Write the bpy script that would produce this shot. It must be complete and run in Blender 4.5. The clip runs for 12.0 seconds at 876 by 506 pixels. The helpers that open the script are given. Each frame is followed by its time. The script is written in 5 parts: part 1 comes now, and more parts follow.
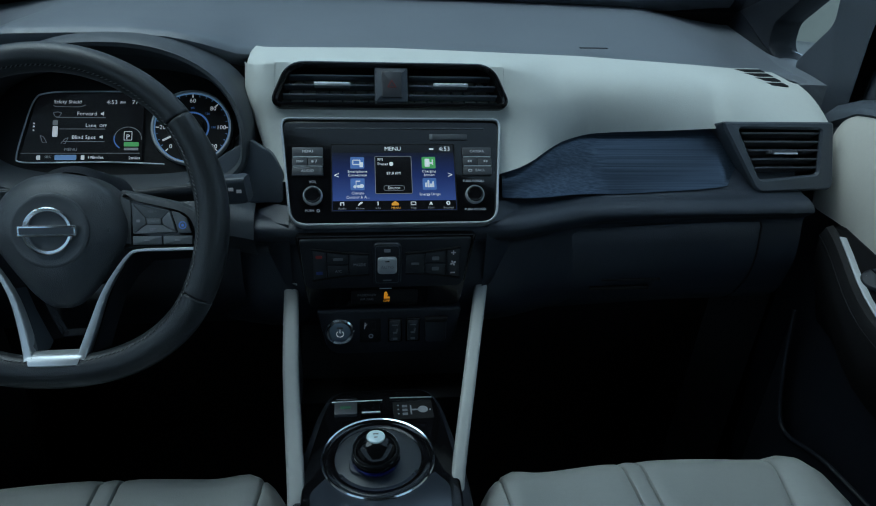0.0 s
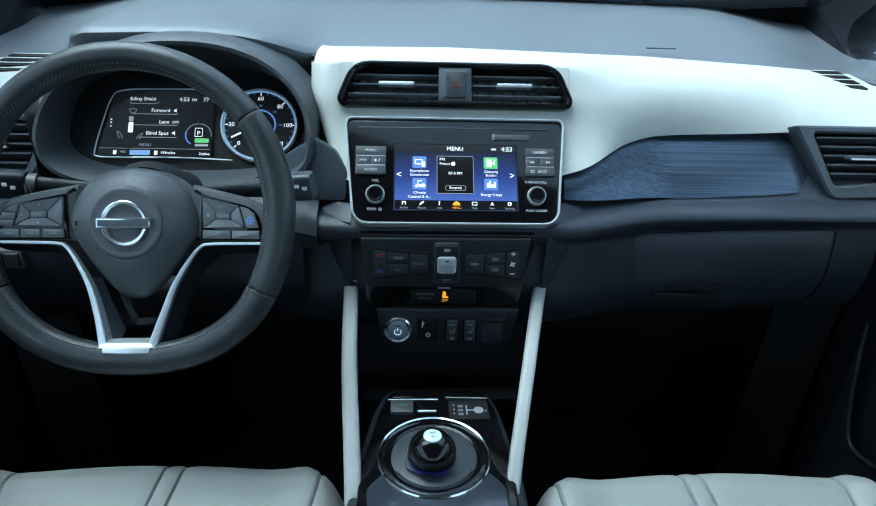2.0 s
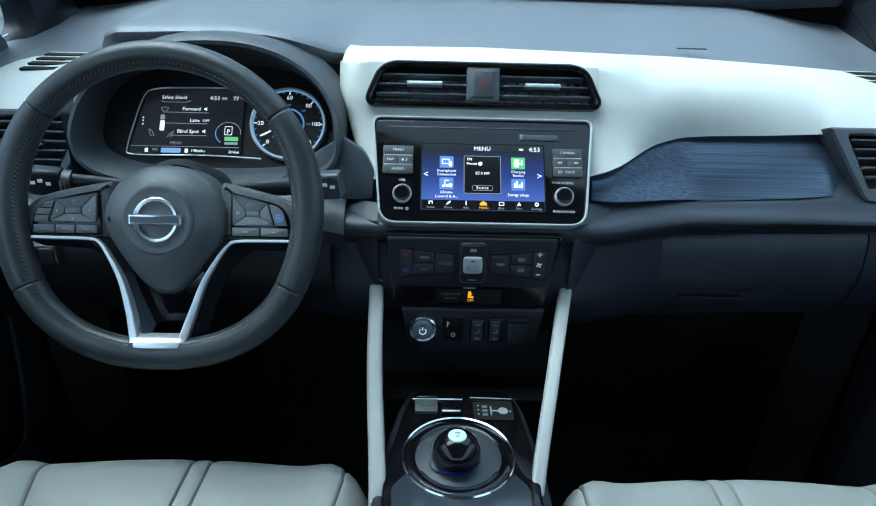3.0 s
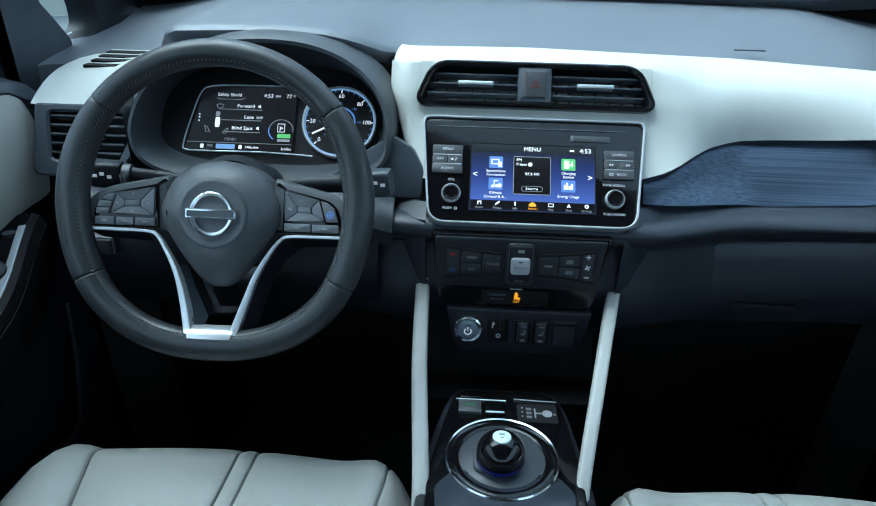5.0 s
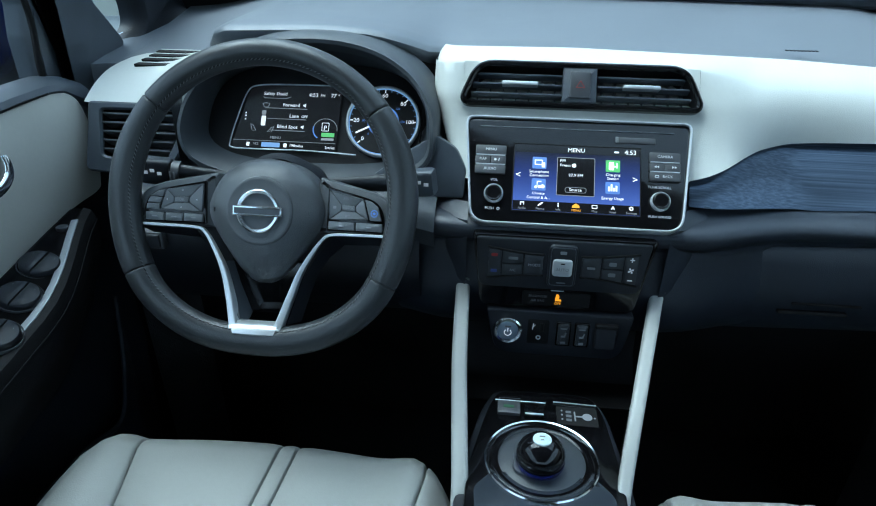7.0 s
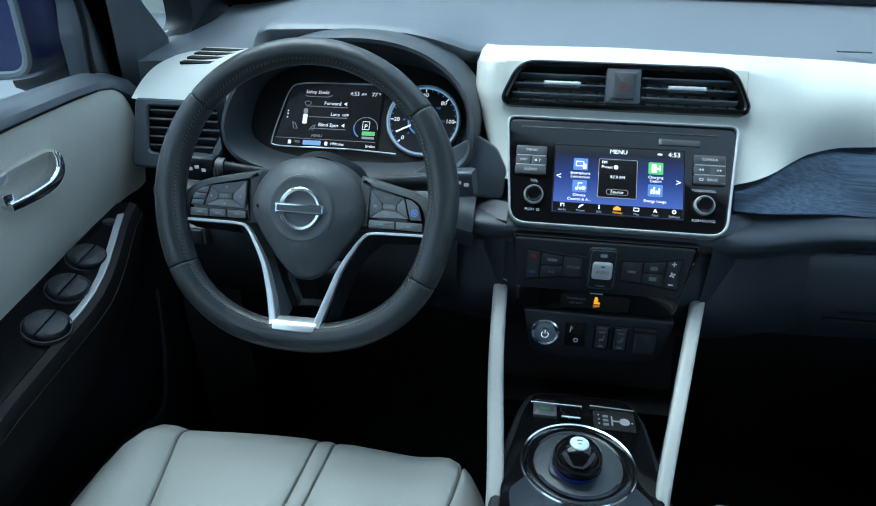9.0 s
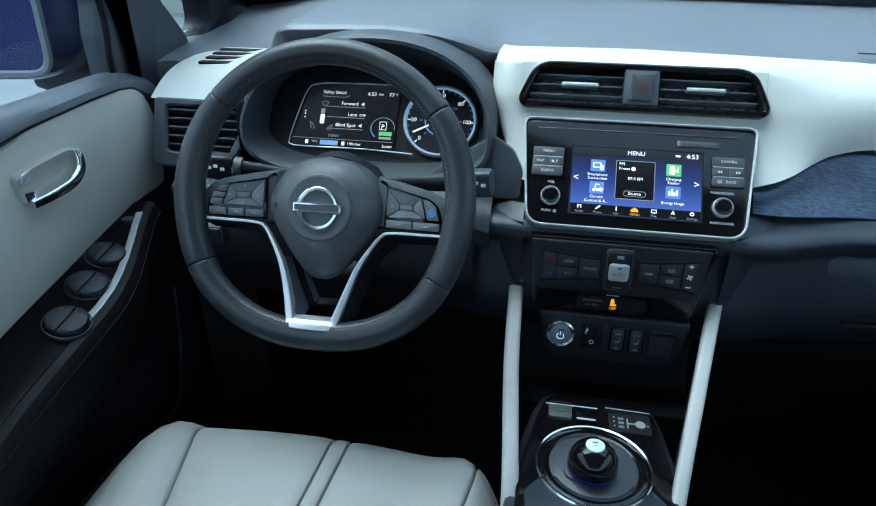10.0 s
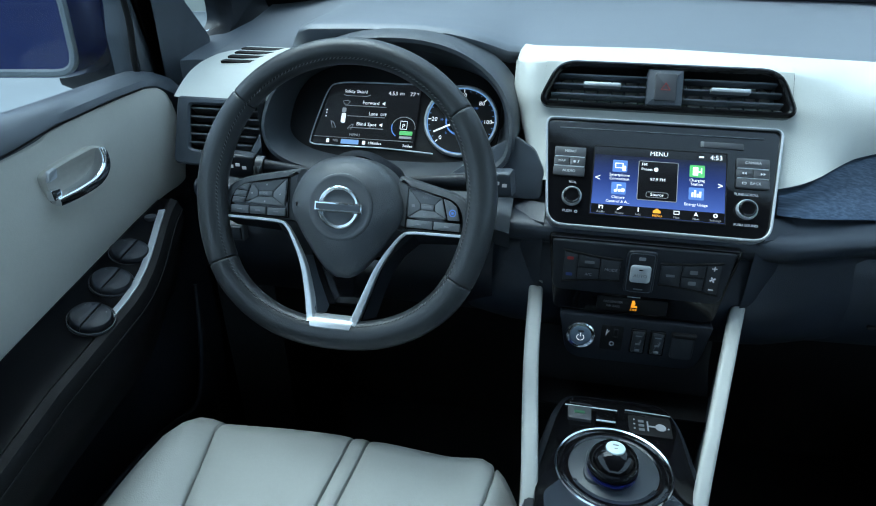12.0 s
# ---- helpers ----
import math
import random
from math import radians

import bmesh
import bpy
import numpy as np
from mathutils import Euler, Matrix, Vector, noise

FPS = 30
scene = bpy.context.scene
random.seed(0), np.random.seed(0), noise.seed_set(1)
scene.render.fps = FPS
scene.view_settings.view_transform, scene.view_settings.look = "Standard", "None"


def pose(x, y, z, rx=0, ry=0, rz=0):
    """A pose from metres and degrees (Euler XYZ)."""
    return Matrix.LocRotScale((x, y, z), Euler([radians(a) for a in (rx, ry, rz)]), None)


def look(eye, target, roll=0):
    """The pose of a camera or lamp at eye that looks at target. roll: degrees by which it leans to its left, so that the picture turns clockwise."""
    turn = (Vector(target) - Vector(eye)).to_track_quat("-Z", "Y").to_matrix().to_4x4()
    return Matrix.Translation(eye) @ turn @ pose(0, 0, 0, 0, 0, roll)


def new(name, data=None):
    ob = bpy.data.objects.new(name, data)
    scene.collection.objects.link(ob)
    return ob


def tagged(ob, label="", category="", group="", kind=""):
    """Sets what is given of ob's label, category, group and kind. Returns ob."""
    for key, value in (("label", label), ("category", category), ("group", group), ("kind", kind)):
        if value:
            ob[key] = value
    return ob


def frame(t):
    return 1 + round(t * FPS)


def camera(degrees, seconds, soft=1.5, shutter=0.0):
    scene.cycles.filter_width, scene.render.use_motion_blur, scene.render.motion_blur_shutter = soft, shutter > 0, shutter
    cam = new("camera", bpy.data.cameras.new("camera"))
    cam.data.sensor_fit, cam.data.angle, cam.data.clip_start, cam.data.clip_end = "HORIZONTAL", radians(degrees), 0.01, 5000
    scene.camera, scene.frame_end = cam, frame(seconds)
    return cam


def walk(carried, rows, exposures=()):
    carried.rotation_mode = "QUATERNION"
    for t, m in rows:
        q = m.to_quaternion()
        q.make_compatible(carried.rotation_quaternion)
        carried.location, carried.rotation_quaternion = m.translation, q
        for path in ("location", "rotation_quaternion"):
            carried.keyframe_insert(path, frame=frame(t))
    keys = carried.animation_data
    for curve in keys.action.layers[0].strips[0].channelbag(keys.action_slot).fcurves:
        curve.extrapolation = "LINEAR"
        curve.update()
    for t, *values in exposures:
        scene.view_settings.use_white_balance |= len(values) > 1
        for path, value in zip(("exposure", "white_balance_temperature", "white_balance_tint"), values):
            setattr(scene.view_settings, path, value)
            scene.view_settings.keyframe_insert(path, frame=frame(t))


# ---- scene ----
cam = camera(67.8, 12.0, soft=1.1)
PATH = [
    (0, (-0.045, 0.25, 1.008), (0.203, 2.038, 0.145), 2.3),
    (0.5, (-0.05, 0.251, 1.008), (0.163, 2.042, 0.143), 2.2),
    (1, (-0.051, 0.252, 1.009), (0.117, 2.045, 0.14), 2.0),
    (1.5, (-0.057, 0.252, 1.008), (0.08, 2.049, 0.14), 2.0),
    (2, (-0.06, 0.253, 1.009), (0.042, 2.05, 0.138), 1.8),
    (2.5, (-0.063, 0.252, 1.007), (0.006, 2.052, 0.138), 1.7),
    (3, (-0.067, 0.253, 1.008), (-0.028, 2.053, 0.136), 1.6),
    (3.5, (-0.07, 0.254, 1.008), (-0.063, 2.053, 0.135), 1.6),
    (5.5, (-0.083, 0.252, 1.006), (-0.183, 2.049, 0.134), 1.3),
    (6, (-0.086, 0.252, 1.007), (-0.211, 2.047, 0.133), 1.2),
    (6.5, (-0.089, 0.252, 1.007), (-0.238, 2.044, 0.132), 1.1),
    (7, (-0.092, 0.251, 1.006), (-0.264, 2.042, 0.132), 1.0),
    (9, (-0.103, 0.251, 1.008), (-0.365, 2.027, 0.127), 0.8),
    (9.5, (-0.107, 0.25, 1.008), (-0.385, 2.023, 0.127), 0.8),
    (10, (-0.109, 0.249, 1.008), (-0.405, 2.021, 0.128), 0.8),
    (10.5, (-0.11, 0.249, 1.006), (-0.424, 2.018, 0.129), 0.7),
    (11, (-0.111, 0.249, 1.009), (-0.438, 2.014, 0.126), 0.6),
    (11.5, (-0.114, 0.248, 1.008), (-0.449, 2.013, 0.127), 0.7),
    (12, (-0.115, 0.249, 1.009), (-0.457, 2.01, 0.125), 0.6),
]
# ---------- path of the camera: a slow slide and turn between the front seats ----------
EXPOSURES = [(0.0, -1.45), (0.4, -0.62), (0.8, -0.24), (1.2, -0.04), (1.6, -0.01), (3.0, 0.0), (5.5, -0.01), (7.0, -0.01), (12.0, -0.01)]
walk(cam, [(t, look(eye, target, roll)) for t, eye, target, roll in PATH], EXPOSURES)

# ---------- light: a pale studio hall with one broad soft key from above and ahead ----------
world = bpy.data.worlds.new("hall_light")
scene.world = world
world.use_nodes = True
sky = world.node_tree.nodes["Background"]
sky.inputs["Color"].default_value = (0.485, 0.74, 1.0, 1)
sky.inputs["Strength"].default_value = 1.95
sun = new("sun", bpy.data.lights.new("sun", "SUN"))
sun.data.energy, sun.data.angle, sun.data.color = 3.7, radians(50), (0.74, 0.94, 1.0)
sun.matrix_world = look((-1.3, 1.25, 3.4), (0, 0.9, 0.6))


# ---------- materials ----------
def shader(name, colour, rough=0.5, metal=0.0, grain=0.0, size=900.0, vary=0.12, coat=0.0, emit=None, power=0.0, spec=0.5, stain=9.0):
    """A painted, moulded or upholstered surface with blotches at two scales and a fine pebbled relief."""
    m = bpy.data.materials.new(name)
    m.use_nodes = True
    nt, b = m.node_tree, m.node_tree.nodes["Principled BSDF"]
    b.inputs["Roughness"].default_value, b.inputs["Metallic"].default_value = rough, metal
    b.inputs["Coat Weight"].default_value, b.inputs["Specular IOR Level"].default_value = coat, spec
    co = nt.nodes.new("ShaderNodeTexCoord")
    big, small = nt.nodes.new("ShaderNodeTexNoise"), nt.nodes.new("ShaderNodeTexNoise")
    big.inputs["Scale"].default_value, small.inputs["Scale"].default_value = stain, stain * 22
    big.inputs["Detail"].default_value = small.inputs["Detail"].default_value = 4
    for n in (big, small):
        nt.links.new(co.outputs["Object"], n.inputs["Vector"])
    add = nt.nodes.new("ShaderNodeMath")
    add.operation = "MULTIPLY_ADD"
    add.inputs[1].default_value = 0.35
    nt.links.new(small.outputs["Fac"], add.inputs[0])
    nt.links.new(big.outputs["Fac"], add.inputs[2])
    ramp = nt.nodes.new("ShaderNodeValToRGB")
    lo, hi = ramp.color_ramp.elements
    lo.position, hi.position = 0.45, 0.95
    lo.color = (*[c * (1 - vary) for c in colour], 1)
    hi.color = (*[min(1, c * (1 + vary)) for c in colour], 1)
    nt.links.new(add.outputs[0], ramp.inputs["Fac"])
    nt.links.new(ramp.outputs["Color"], b.inputs["Base Color"])
    wear = nt.nodes.new("ShaderNodeMapRange")
    wear.inputs["To Min"].default_value, wear.inputs["To Max"].default_value = max(0.02, rough - 0.08 * (rough > 0.15)), min(1, rough + 0.08)
    nt.links.new(big.outputs["Fac"], wear.inputs["Value"])
    nt.links.new(wear.outputs["Result"], b.inputs["Roughness"])
    if grain:
        cell, bump = nt.nodes.new("ShaderNodeTexVoronoi"), nt.nodes.new("ShaderNodeBump")
        cell.inputs["Scale"].default_value = size
        bump.inputs["Strength"].default_value, bump.inputs["Distance"].default_value = grain, 0.0006
        nt.links.new(co.outputs["Object"], cell.inputs["Vector"])
        nt.links.new(cell.outputs["Distance"], bump.inputs["Height"])
        nt.links.new(bump.outputs["Normal"], b.inputs["Normal"])
    if emit:
        b.inputs["Emission Color"].default_value, b.inputs["Emission Strength"].default_value = (*emit, 1), power
    return m


CREAM = shader("cream_soft_plastic", (0.62, 0.64, 0.61), 0.5, grain=0.25, size=1100, vary=0.04)
# darker copy of the cream: shade low on the console put into the colour
STRIP = shader("cream_strip_in_shade", (0.39, 0.40, 0.385), 0.5, grain=0.3, size=800, vary=0.05)
SEAT = shader("pale_grey_leather", (0.275, 0.284, 0.272), 0.42, grain=0.16, size=620, vary=0.05)
DOORSKIN = shader("cream_door_leather", (0.70, 0.68, 0.62), 0.45, grain=0.15, size=600, vary=0.05)
# black plastic lifted towards blue: the sky's sheen is put into the base colour
LOWDASH = shader("black_plastic_sky_sheen", (0.021, 0.028, 0.040), 0.42, grain=0.3, size=900, vary=0.12)
PAD = shader("charcoal_dash_skin", (0.132, 0.150, 0.174), 0.42, grain=0.25, size=700, vary=0.08)
DARK = shader("black_moulded_plastic", (0.011, 0.014, 0.020), 0.45, grain=0.3, size=900, vary=0.2, spec=0.4)
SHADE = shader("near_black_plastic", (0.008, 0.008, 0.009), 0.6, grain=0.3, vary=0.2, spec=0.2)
FRAME = shader("graphite_satin_plastic", (0.058, 0.070, 0.086), 0.36, vary=0.08, grain=0.2)
# darkened copy of the dash skin; shade under the brow is in the colour
HOOD = shader("shade_toned_charcoal", (0.043, 0.051, 0.060), 0.45, grain=0.25, size=700, vary=0.08)
LEATHER = shader("black_wheel_leather", (0.037, 0.041, 0.045), 0.31, grain=0.22, size=900, vary=0.12)
WHEELKEY = shader("charcoal_key", (0.150, 0.164, 0.180), 0.38, vary=0.08)
HUBSKIN = shader("charcoal_moulded_cover", (0.098, 0.107, 0.117), 0.30, grain=0.35, size=800, vary=0.1)
PIANO = shader("black_gloss_lacquer", (0.005, 0.005, 0.006), 0.06, coat=0.15, vary=0.1, spec=0.35)
SILVER = shader("satin_silver", (0.62, 0.65, 0.68), 0.30, 0.55, vary=0.04)
EMBLEM = shader("brushed_chrome", (0.85, 0.87, 0.89), 0.22, 1.0, vary=0.02)
CHROME = shader("polished_chrome", (0.82, 0.84, 0.86), 0.07, 1.0, vary=0.02)
KEY = shader("soft_touch_key", (0.056, 0.060, 0.068), 0.42, vary=0.1)
CKEY = shader("matt_black_key", (0.022, 0.026, 0.032), 0.45, vary=0.1)
CARPET = shader("black_carpet", (0.012, 0.012, 0.013), 0.95, grain=1.0, size=300, vary=0.3)
# print with a faint glow of its own added to the white
MARK = shader("glowing_white_print", (0.55, 0.57, 0.6), 0.5, vary=0.02, emit=(0.8, 0.85, 0.9), power=0.12)
DIM = shader("grey_print", (0.16, 0.17, 0.18), 0.5, vary=0.02)
LIT = shader("lit_white", (0.8, 0.8, 0.8), 0.4, emit=(0.85, 0.92, 1.0), power=0.75, vary=0.0)
LITGREY = shader("lit_grey", (0.2, 0.2, 0.2), 0.4, emit=(0.55, 0.65, 0.75), power=0.28, vary=0.0)
LITBLUE = shader("lit_blue", (0.05, 0.1, 0.3), 0.4, emit=(0.12, 0.34, 0.85), power=0.55, vary=0.0)
LITCYAN = shader("lit_pale_blue", (0.05, 0.1, 0.3), 0.4, emit=(0.25, 0.55, 0.9), power=0.6, vary=0.0)
LITGREEN = shader("lit_green", (0.05, 0.3, 0.1), 0.4, emit=(0.12, 0.6, 0.16), power=0.6, vary=0.0)
LITDGREEN = shader("lit_dark_green", (0.03, 0.12, 0.06), 0.4, emit=(0.05, 0.28, 0.12), power=0.08, vary=0.0)
LITORANGE = shader("lit_amber", (0.4, 0.2, 0.02), 0.4, emit=(1.0, 0.38, 0.02), power=1.0, vary=0.0)
NAVY = shader("dark_blue_print", (0.03, 0.06, 0.22), 0.5, vary=0.0)
PRINT = shader("soft_grey_print", (0.30, 0.31, 0.33), 0.5, vary=0.02)
LITRED = shader("dark_red_print", (0.30, 0.02, 0.02), 0.5, vary=0.0)
TFT = shader("dark_lcd", (0.004, 0.004, 0.005), 0.12, emit=(0.02, 0.024, 0.03), power=0.25, vary=0.0)
BLUEPAINT = shader("blue_car_paint", (0.008, 0.022, 0.13), 0.2, 0.3, coat=0.4, vary=0.05)
RING_BLUE = shader("blue_trim_ring", (0.01, 0.02, 0.20), 0.2, 0.5, coat=0.5)
FLOORMAT = shader("hall_floor", (0.19, 0.205, 0.215), 0.6, grain=0.2, size=40, vary=0.12, stain=1.5)
WALLMAT = shader("hall_wall", (0.42, 0.42, 0.36), 0.8, vary=0.15, stain=0.6)
LINING = shader("grey_headliner_fabric", (0.13, 0.13, 0.13), 0.9, grain=0.5, size=500)
STITCH = shader("grey_thread", (0.15, 0.155, 0.16), 0.8)


def decor_wood():
    """Dark blue-grey grained film with fine lengthwise lines under a satin coat."""
    m = shader("blue_grey_grain_film", (0.05, 0.07, 0.10), 0.30, 0.6, vary=0.1)
    nt, b = m.node_tree, m.node_tree.nodes["Principled BSDF"]
    co, mp, w = (nt.nodes.new(k) for k in ("ShaderNodeTexCoord", "ShaderNodeMapping", "ShaderNodeTexNoise"))
    mp.inputs["Scale"].default_value = (2.2, 480, 480)
    w.inputs["Scale"].default_value, w.inputs["Detail"].default_value = 1.0, 2
    ramp, bump = nt.nodes.new("ShaderNodeValToRGB"), nt.nodes.new("ShaderNodeBump")
    ramp.color_ramp.elements[0].position, ramp.color_ramp.elements[1].position = 0.3, 0.7
    ramp.color_ramp.elements[0].color, ramp.color_ramp.elements[1].color = (0.040, 0.060, 0.092, 1), (0.088, 0.122, 0.170, 1)
    bump.inputs["Strength"].default_value, bump.inputs["Distance"].default_value = 0.35, 0.0006
    nt.links.new(co.outputs["Object"], mp.inputs["Vector"])
    nt.links.new(mp.outputs["Vector"], w.inputs["Vector"])
    nt.links.new(w.outputs["Fac"], ramp.inputs["Fac"])
    nt.links.new(ramp.outputs["Color"], b.inputs["Base Color"])
    nt.links.new(w.outputs["Fac"], bump.inputs["Height"])
    nt.links.new(bump.outputs["Normal"], b.inputs["Normal"])
    return m


def lcd_blue():
    """The menu picture of the touch screen: blue glow that deepens to navy towards the top."""
    m = shader("blue_menu_lcd", (0.004, 0.005, 0.01), 0.15, vary=0.0)
    nt, b = m.node_tree, m.node_tree.nodes["Principled BSDF"]
    co, sep, ramp = (nt.nodes.new(k) for k in ("ShaderNodeTexCoord", "ShaderNodeSeparateXYZ", "ShaderNodeValToRGB"))
    nt.links.new(co.outputs["Generated"], sep.inputs[0])
    nt.links.new(sep.outputs["Y"], ramp.inputs["Fac"])
    e = ramp.color_ramp.elements
    e[0].position, e[1].position = 0.14, 0.86
    e[0].color, e[1].color = (0.085, 0.19, 0.68, 1), (0.006, 0.010, 0.045, 1)
    e.new(0.5).color = (0.030, 0.070, 0.32, 1)
    nt.links.new(ramp.outputs["Color"], b.inputs["Emission Color"])
    b.inputs["Emission Strength"].default_value = 0.85
    return m


def pane_glass():
    m = bpy.data.materials.new("tinted_glass")
    m.use_nodes = True
    b = m.node_tree.nodes["Principled BSDF"]
    b.inputs["Transmission Weight"].default_value, b.inputs["Roughness"].default_value, b.inputs["IOR"].default_value = 1.0, 0.0, 1.15
    b.inputs["Base Color"].default_value = (0.93, 0.97, 0.98, 1)
    return m


DECOR, LCD, GLASS = decor_wood(), lcd_blue(), pane_glass()


# ---------- building helpers ----------
def thing(name, label, category, m=None, group="", kind=""):
    e = new(name)
    e.empty_display_size = 0.02
    e.matrix_world = m or Matrix.Identity(4)
    return tagged(e, label, category, group, kind)


def part(name, mesh, material, parent=None, label=""):
    """One mesh object under a thing or part; mesh is (verts, faces) in the parent's own axes, or mesh data."""
    if isinstance(mesh, tuple):
        me = bpy.data.meshes.new(name)
        me.from_pydata([tuple(v) for v in mesh[0]], [], mesh[1])
        me.update()
        bm = bmesh.new()
        bm.from_mesh(me)
        bmesh.ops.recalc_face_normals(bm, faces=bm.faces)
        bm.to_mesh(me)
        bm.free()
        me.shade_smooth()
        me.set_sharp_from_angle(angle=radians(38))
    else:
        me = mesh
    me.materials.clear()
    me.materials.append(material)
    ob = new(name, me)
    if parent:
        ob.parent = parent
    if label:
        tagged(ob, label)
    return ob


def join(*meshes):
    vs, fs = [], []
    for v, f in meshes:
        fs += [tuple(i + len(vs) for i in q) for q in f]
        vs += list(v)
    return vs, fs


def moved(mesh, m):
    return [m @ Vector(v) for v in mesh[0]], mesh[1]


def frame_of(x, y, z, uy, uz):
    """Axes of a leaning panel: x across, y up along it, z out of its face towards the cabin."""
    u = Vector((0, uy, uz)).normalized()
    a = Vector((1, 0, 0))
    n = a.cross(u)
    return Matrix(((a.x, u.x, n.x, x), (a.y, u.y, n.y, y), (a.z, u.z, n.z, z), (0, 0, 0, 1)))


def rpoly(points, r, n=5):
    """A polygon with its corners rounded; r: one radius, or one for each corner."""
    out, k = [], len(points)
    for i, p in enumerate(points):
        p, a, b = (Vector(q[:2]) for q in (p, points[i - 1], points[(i + 1) % k]))
        q = r[i] if isinstance(r, (list, tuple)) else r
        da, db = a - p, b - p
        s = p + da.normalized() * min(q, da.length * 0.49)
        e = p + db.normalized() * min(q, db.length * 0.49)
        for j in range(n + 1):
            w = j / n
            out.append((s * (1 - w) ** 2 + p * 2 * w * (1 - w) + e * w * w).to_tuple())
    return out


def rect(x0, y0, x1, y1, r=0.0, n=4):
    pts = [(x0, y0), (x1, y0), (x1, y1), (x0, y1)]
    return rpoly(pts, r, n) if r else pts


def circle(x, y, r, n=40, ry=None):
    return [(x + r * math.cos(2 * math.pi * i / n), y + (ry or r) * math.sin(2 * math.pi * i / n)) for i in range(n)]


def inset(poly, d):
    out, k = [], len(poly)
    area = sum(poly[i - 1][0] * poly[i][1] - poly[i][0] * poly[i - 1][1] for i in range(k))
    s = 1 if area > 0 else -1
    for i in range(k):
        a, p, b = (Vector(poly[j % k]) for j in (i - 1, i, i + 1))
        t = (p - a).normalized() + (b - p).normalized() if (p - a).length > 1e-9 and (b - p).length > 1e-9 else b - a
        t = t.normalized()
        out.append((p.x - s * t.y * d, p.y + s * t.x * d))
    return out


def rings(loops, caps=True, closed=False):
    """Skin over equal loops of points; caps close both ends, closed joins the last loop to the first."""
    k, vs, fs = len(loops[0]), [p for l in loops for p in l], []
    for i in range(len(loops) - (0 if closed else 1)):
        a, b = i * k, (i + 1) % len(loops) * k
        fs += [(a + j, a + (j + 1) % k, b + (j + 1) % k, b + j) for j in range(k)]
    if caps and not closed:
        fs += [tuple(range(k))[::-1], tuple(range(len(vs) - k, len(vs)))]
    return vs, fs


def plate(poly, z0, z1, b=0.0):
    """A slab with an outline, its front edge rounded by b."""
    loops = [[(x, y, z0) for x, y in poly]]
    if b:
        loops.append([(x, y, z1 - b) for x, y in poly])
        loops.append([(x, y, z1 - b * 0.3) for x, y in inset(poly, b * 0.3)])
        loops.append([(x, y, z1) for x, y in inset(poly, b)])
    else:
        loops.append([(x, y, z1) for x, y in poly])
    return rings(loops)


def band(outer, inner, z0, z1, b=0.0005):
    """A flat ring between two outlines with as many points each."""
    lo = lambda p, z: [(x, y, z) for x, y in p]
    return rings([lo(outer, z0), lo(outer, z1 - b), lo(inset(outer, b), z1), lo(inset(inner, -b), z1), lo(inner, z1 - b), lo(inner, z0)], closed=True)


def sheet(rows):
    """An open surface through rows of points."""
    k, vs = len(rows[0]), [p for r in rows for p in r]
    return vs, [(i * k + j, i * k + j + 1, (i + 1) * k + j + 1, (i + 1) * k + j) for i in range(len(rows) - 1) for j in range(k - 1)]


def spline(points, n=8, closed=False):
    """A smooth curve through points."""
    p, out, k = [Vector(q) for q in points], [], len(points)
    for i in range(k if closed else k - 1):
        a, b, c, d = (p[j % k] if closed else p[min(max(j, 0), k - 1)] for j in (i - 1, i, i + 1, i + 2))
        for s in range(n):
            t = s / n
            out.append(0.5 * (2 * b + (c - a) * t + (2 * a - 5 * b + 4 * c - d) * t * t + (3 * b - a - 3 * c + d) * t ** 3))
    return out if closed else out + [p[-1]]


def sweep(path, section, side=(1, 0, 0), closed=False, scale=None):
    """Carries a section (a along side, b across it) along a path."""
    path, loops, k = [Vector(p) for p in path], [], len(path)
    for i, p in enumerate(path):
        t = (path[(i + 1) % k] - path[i - 1]) if closed else path[min(i + 1, k - 1)] - path[max(i - 1, 0)]
        t.normalize()
        s = Vector(side)
        s = (s - t * s.dot(t)).normalized()
        u = t.cross(s)
        f = scale(i / (k - 1)) if scale else 1
        loops.append([p + s * (a * f) + u * (b * f) for a, b in section])
    return rings(loops, closed=closed)


def tube(path, r, n=10, side=(1, 0, 0.01), closed=False):
    return sweep(path, circle(0, 0, r, n), side, closed)


def lathe(profile, n=32, x=0.0, y=0.0):
    """Turns (radius, height) pairs about the z axis."""
    return rings([[(x + r * math.cos(2 * math.pi * i / n), y + r * math.sin(2 * math.pi * i / n), z) for i in range(n)] for r, z in profile], caps=profile[-1][0] < 0.002)


def box(x0, y0, z0, x1, y1, z1, b=0.002):
    return plate(rect(x0, y0, x1, y1, b, 3), z0, z1, b)


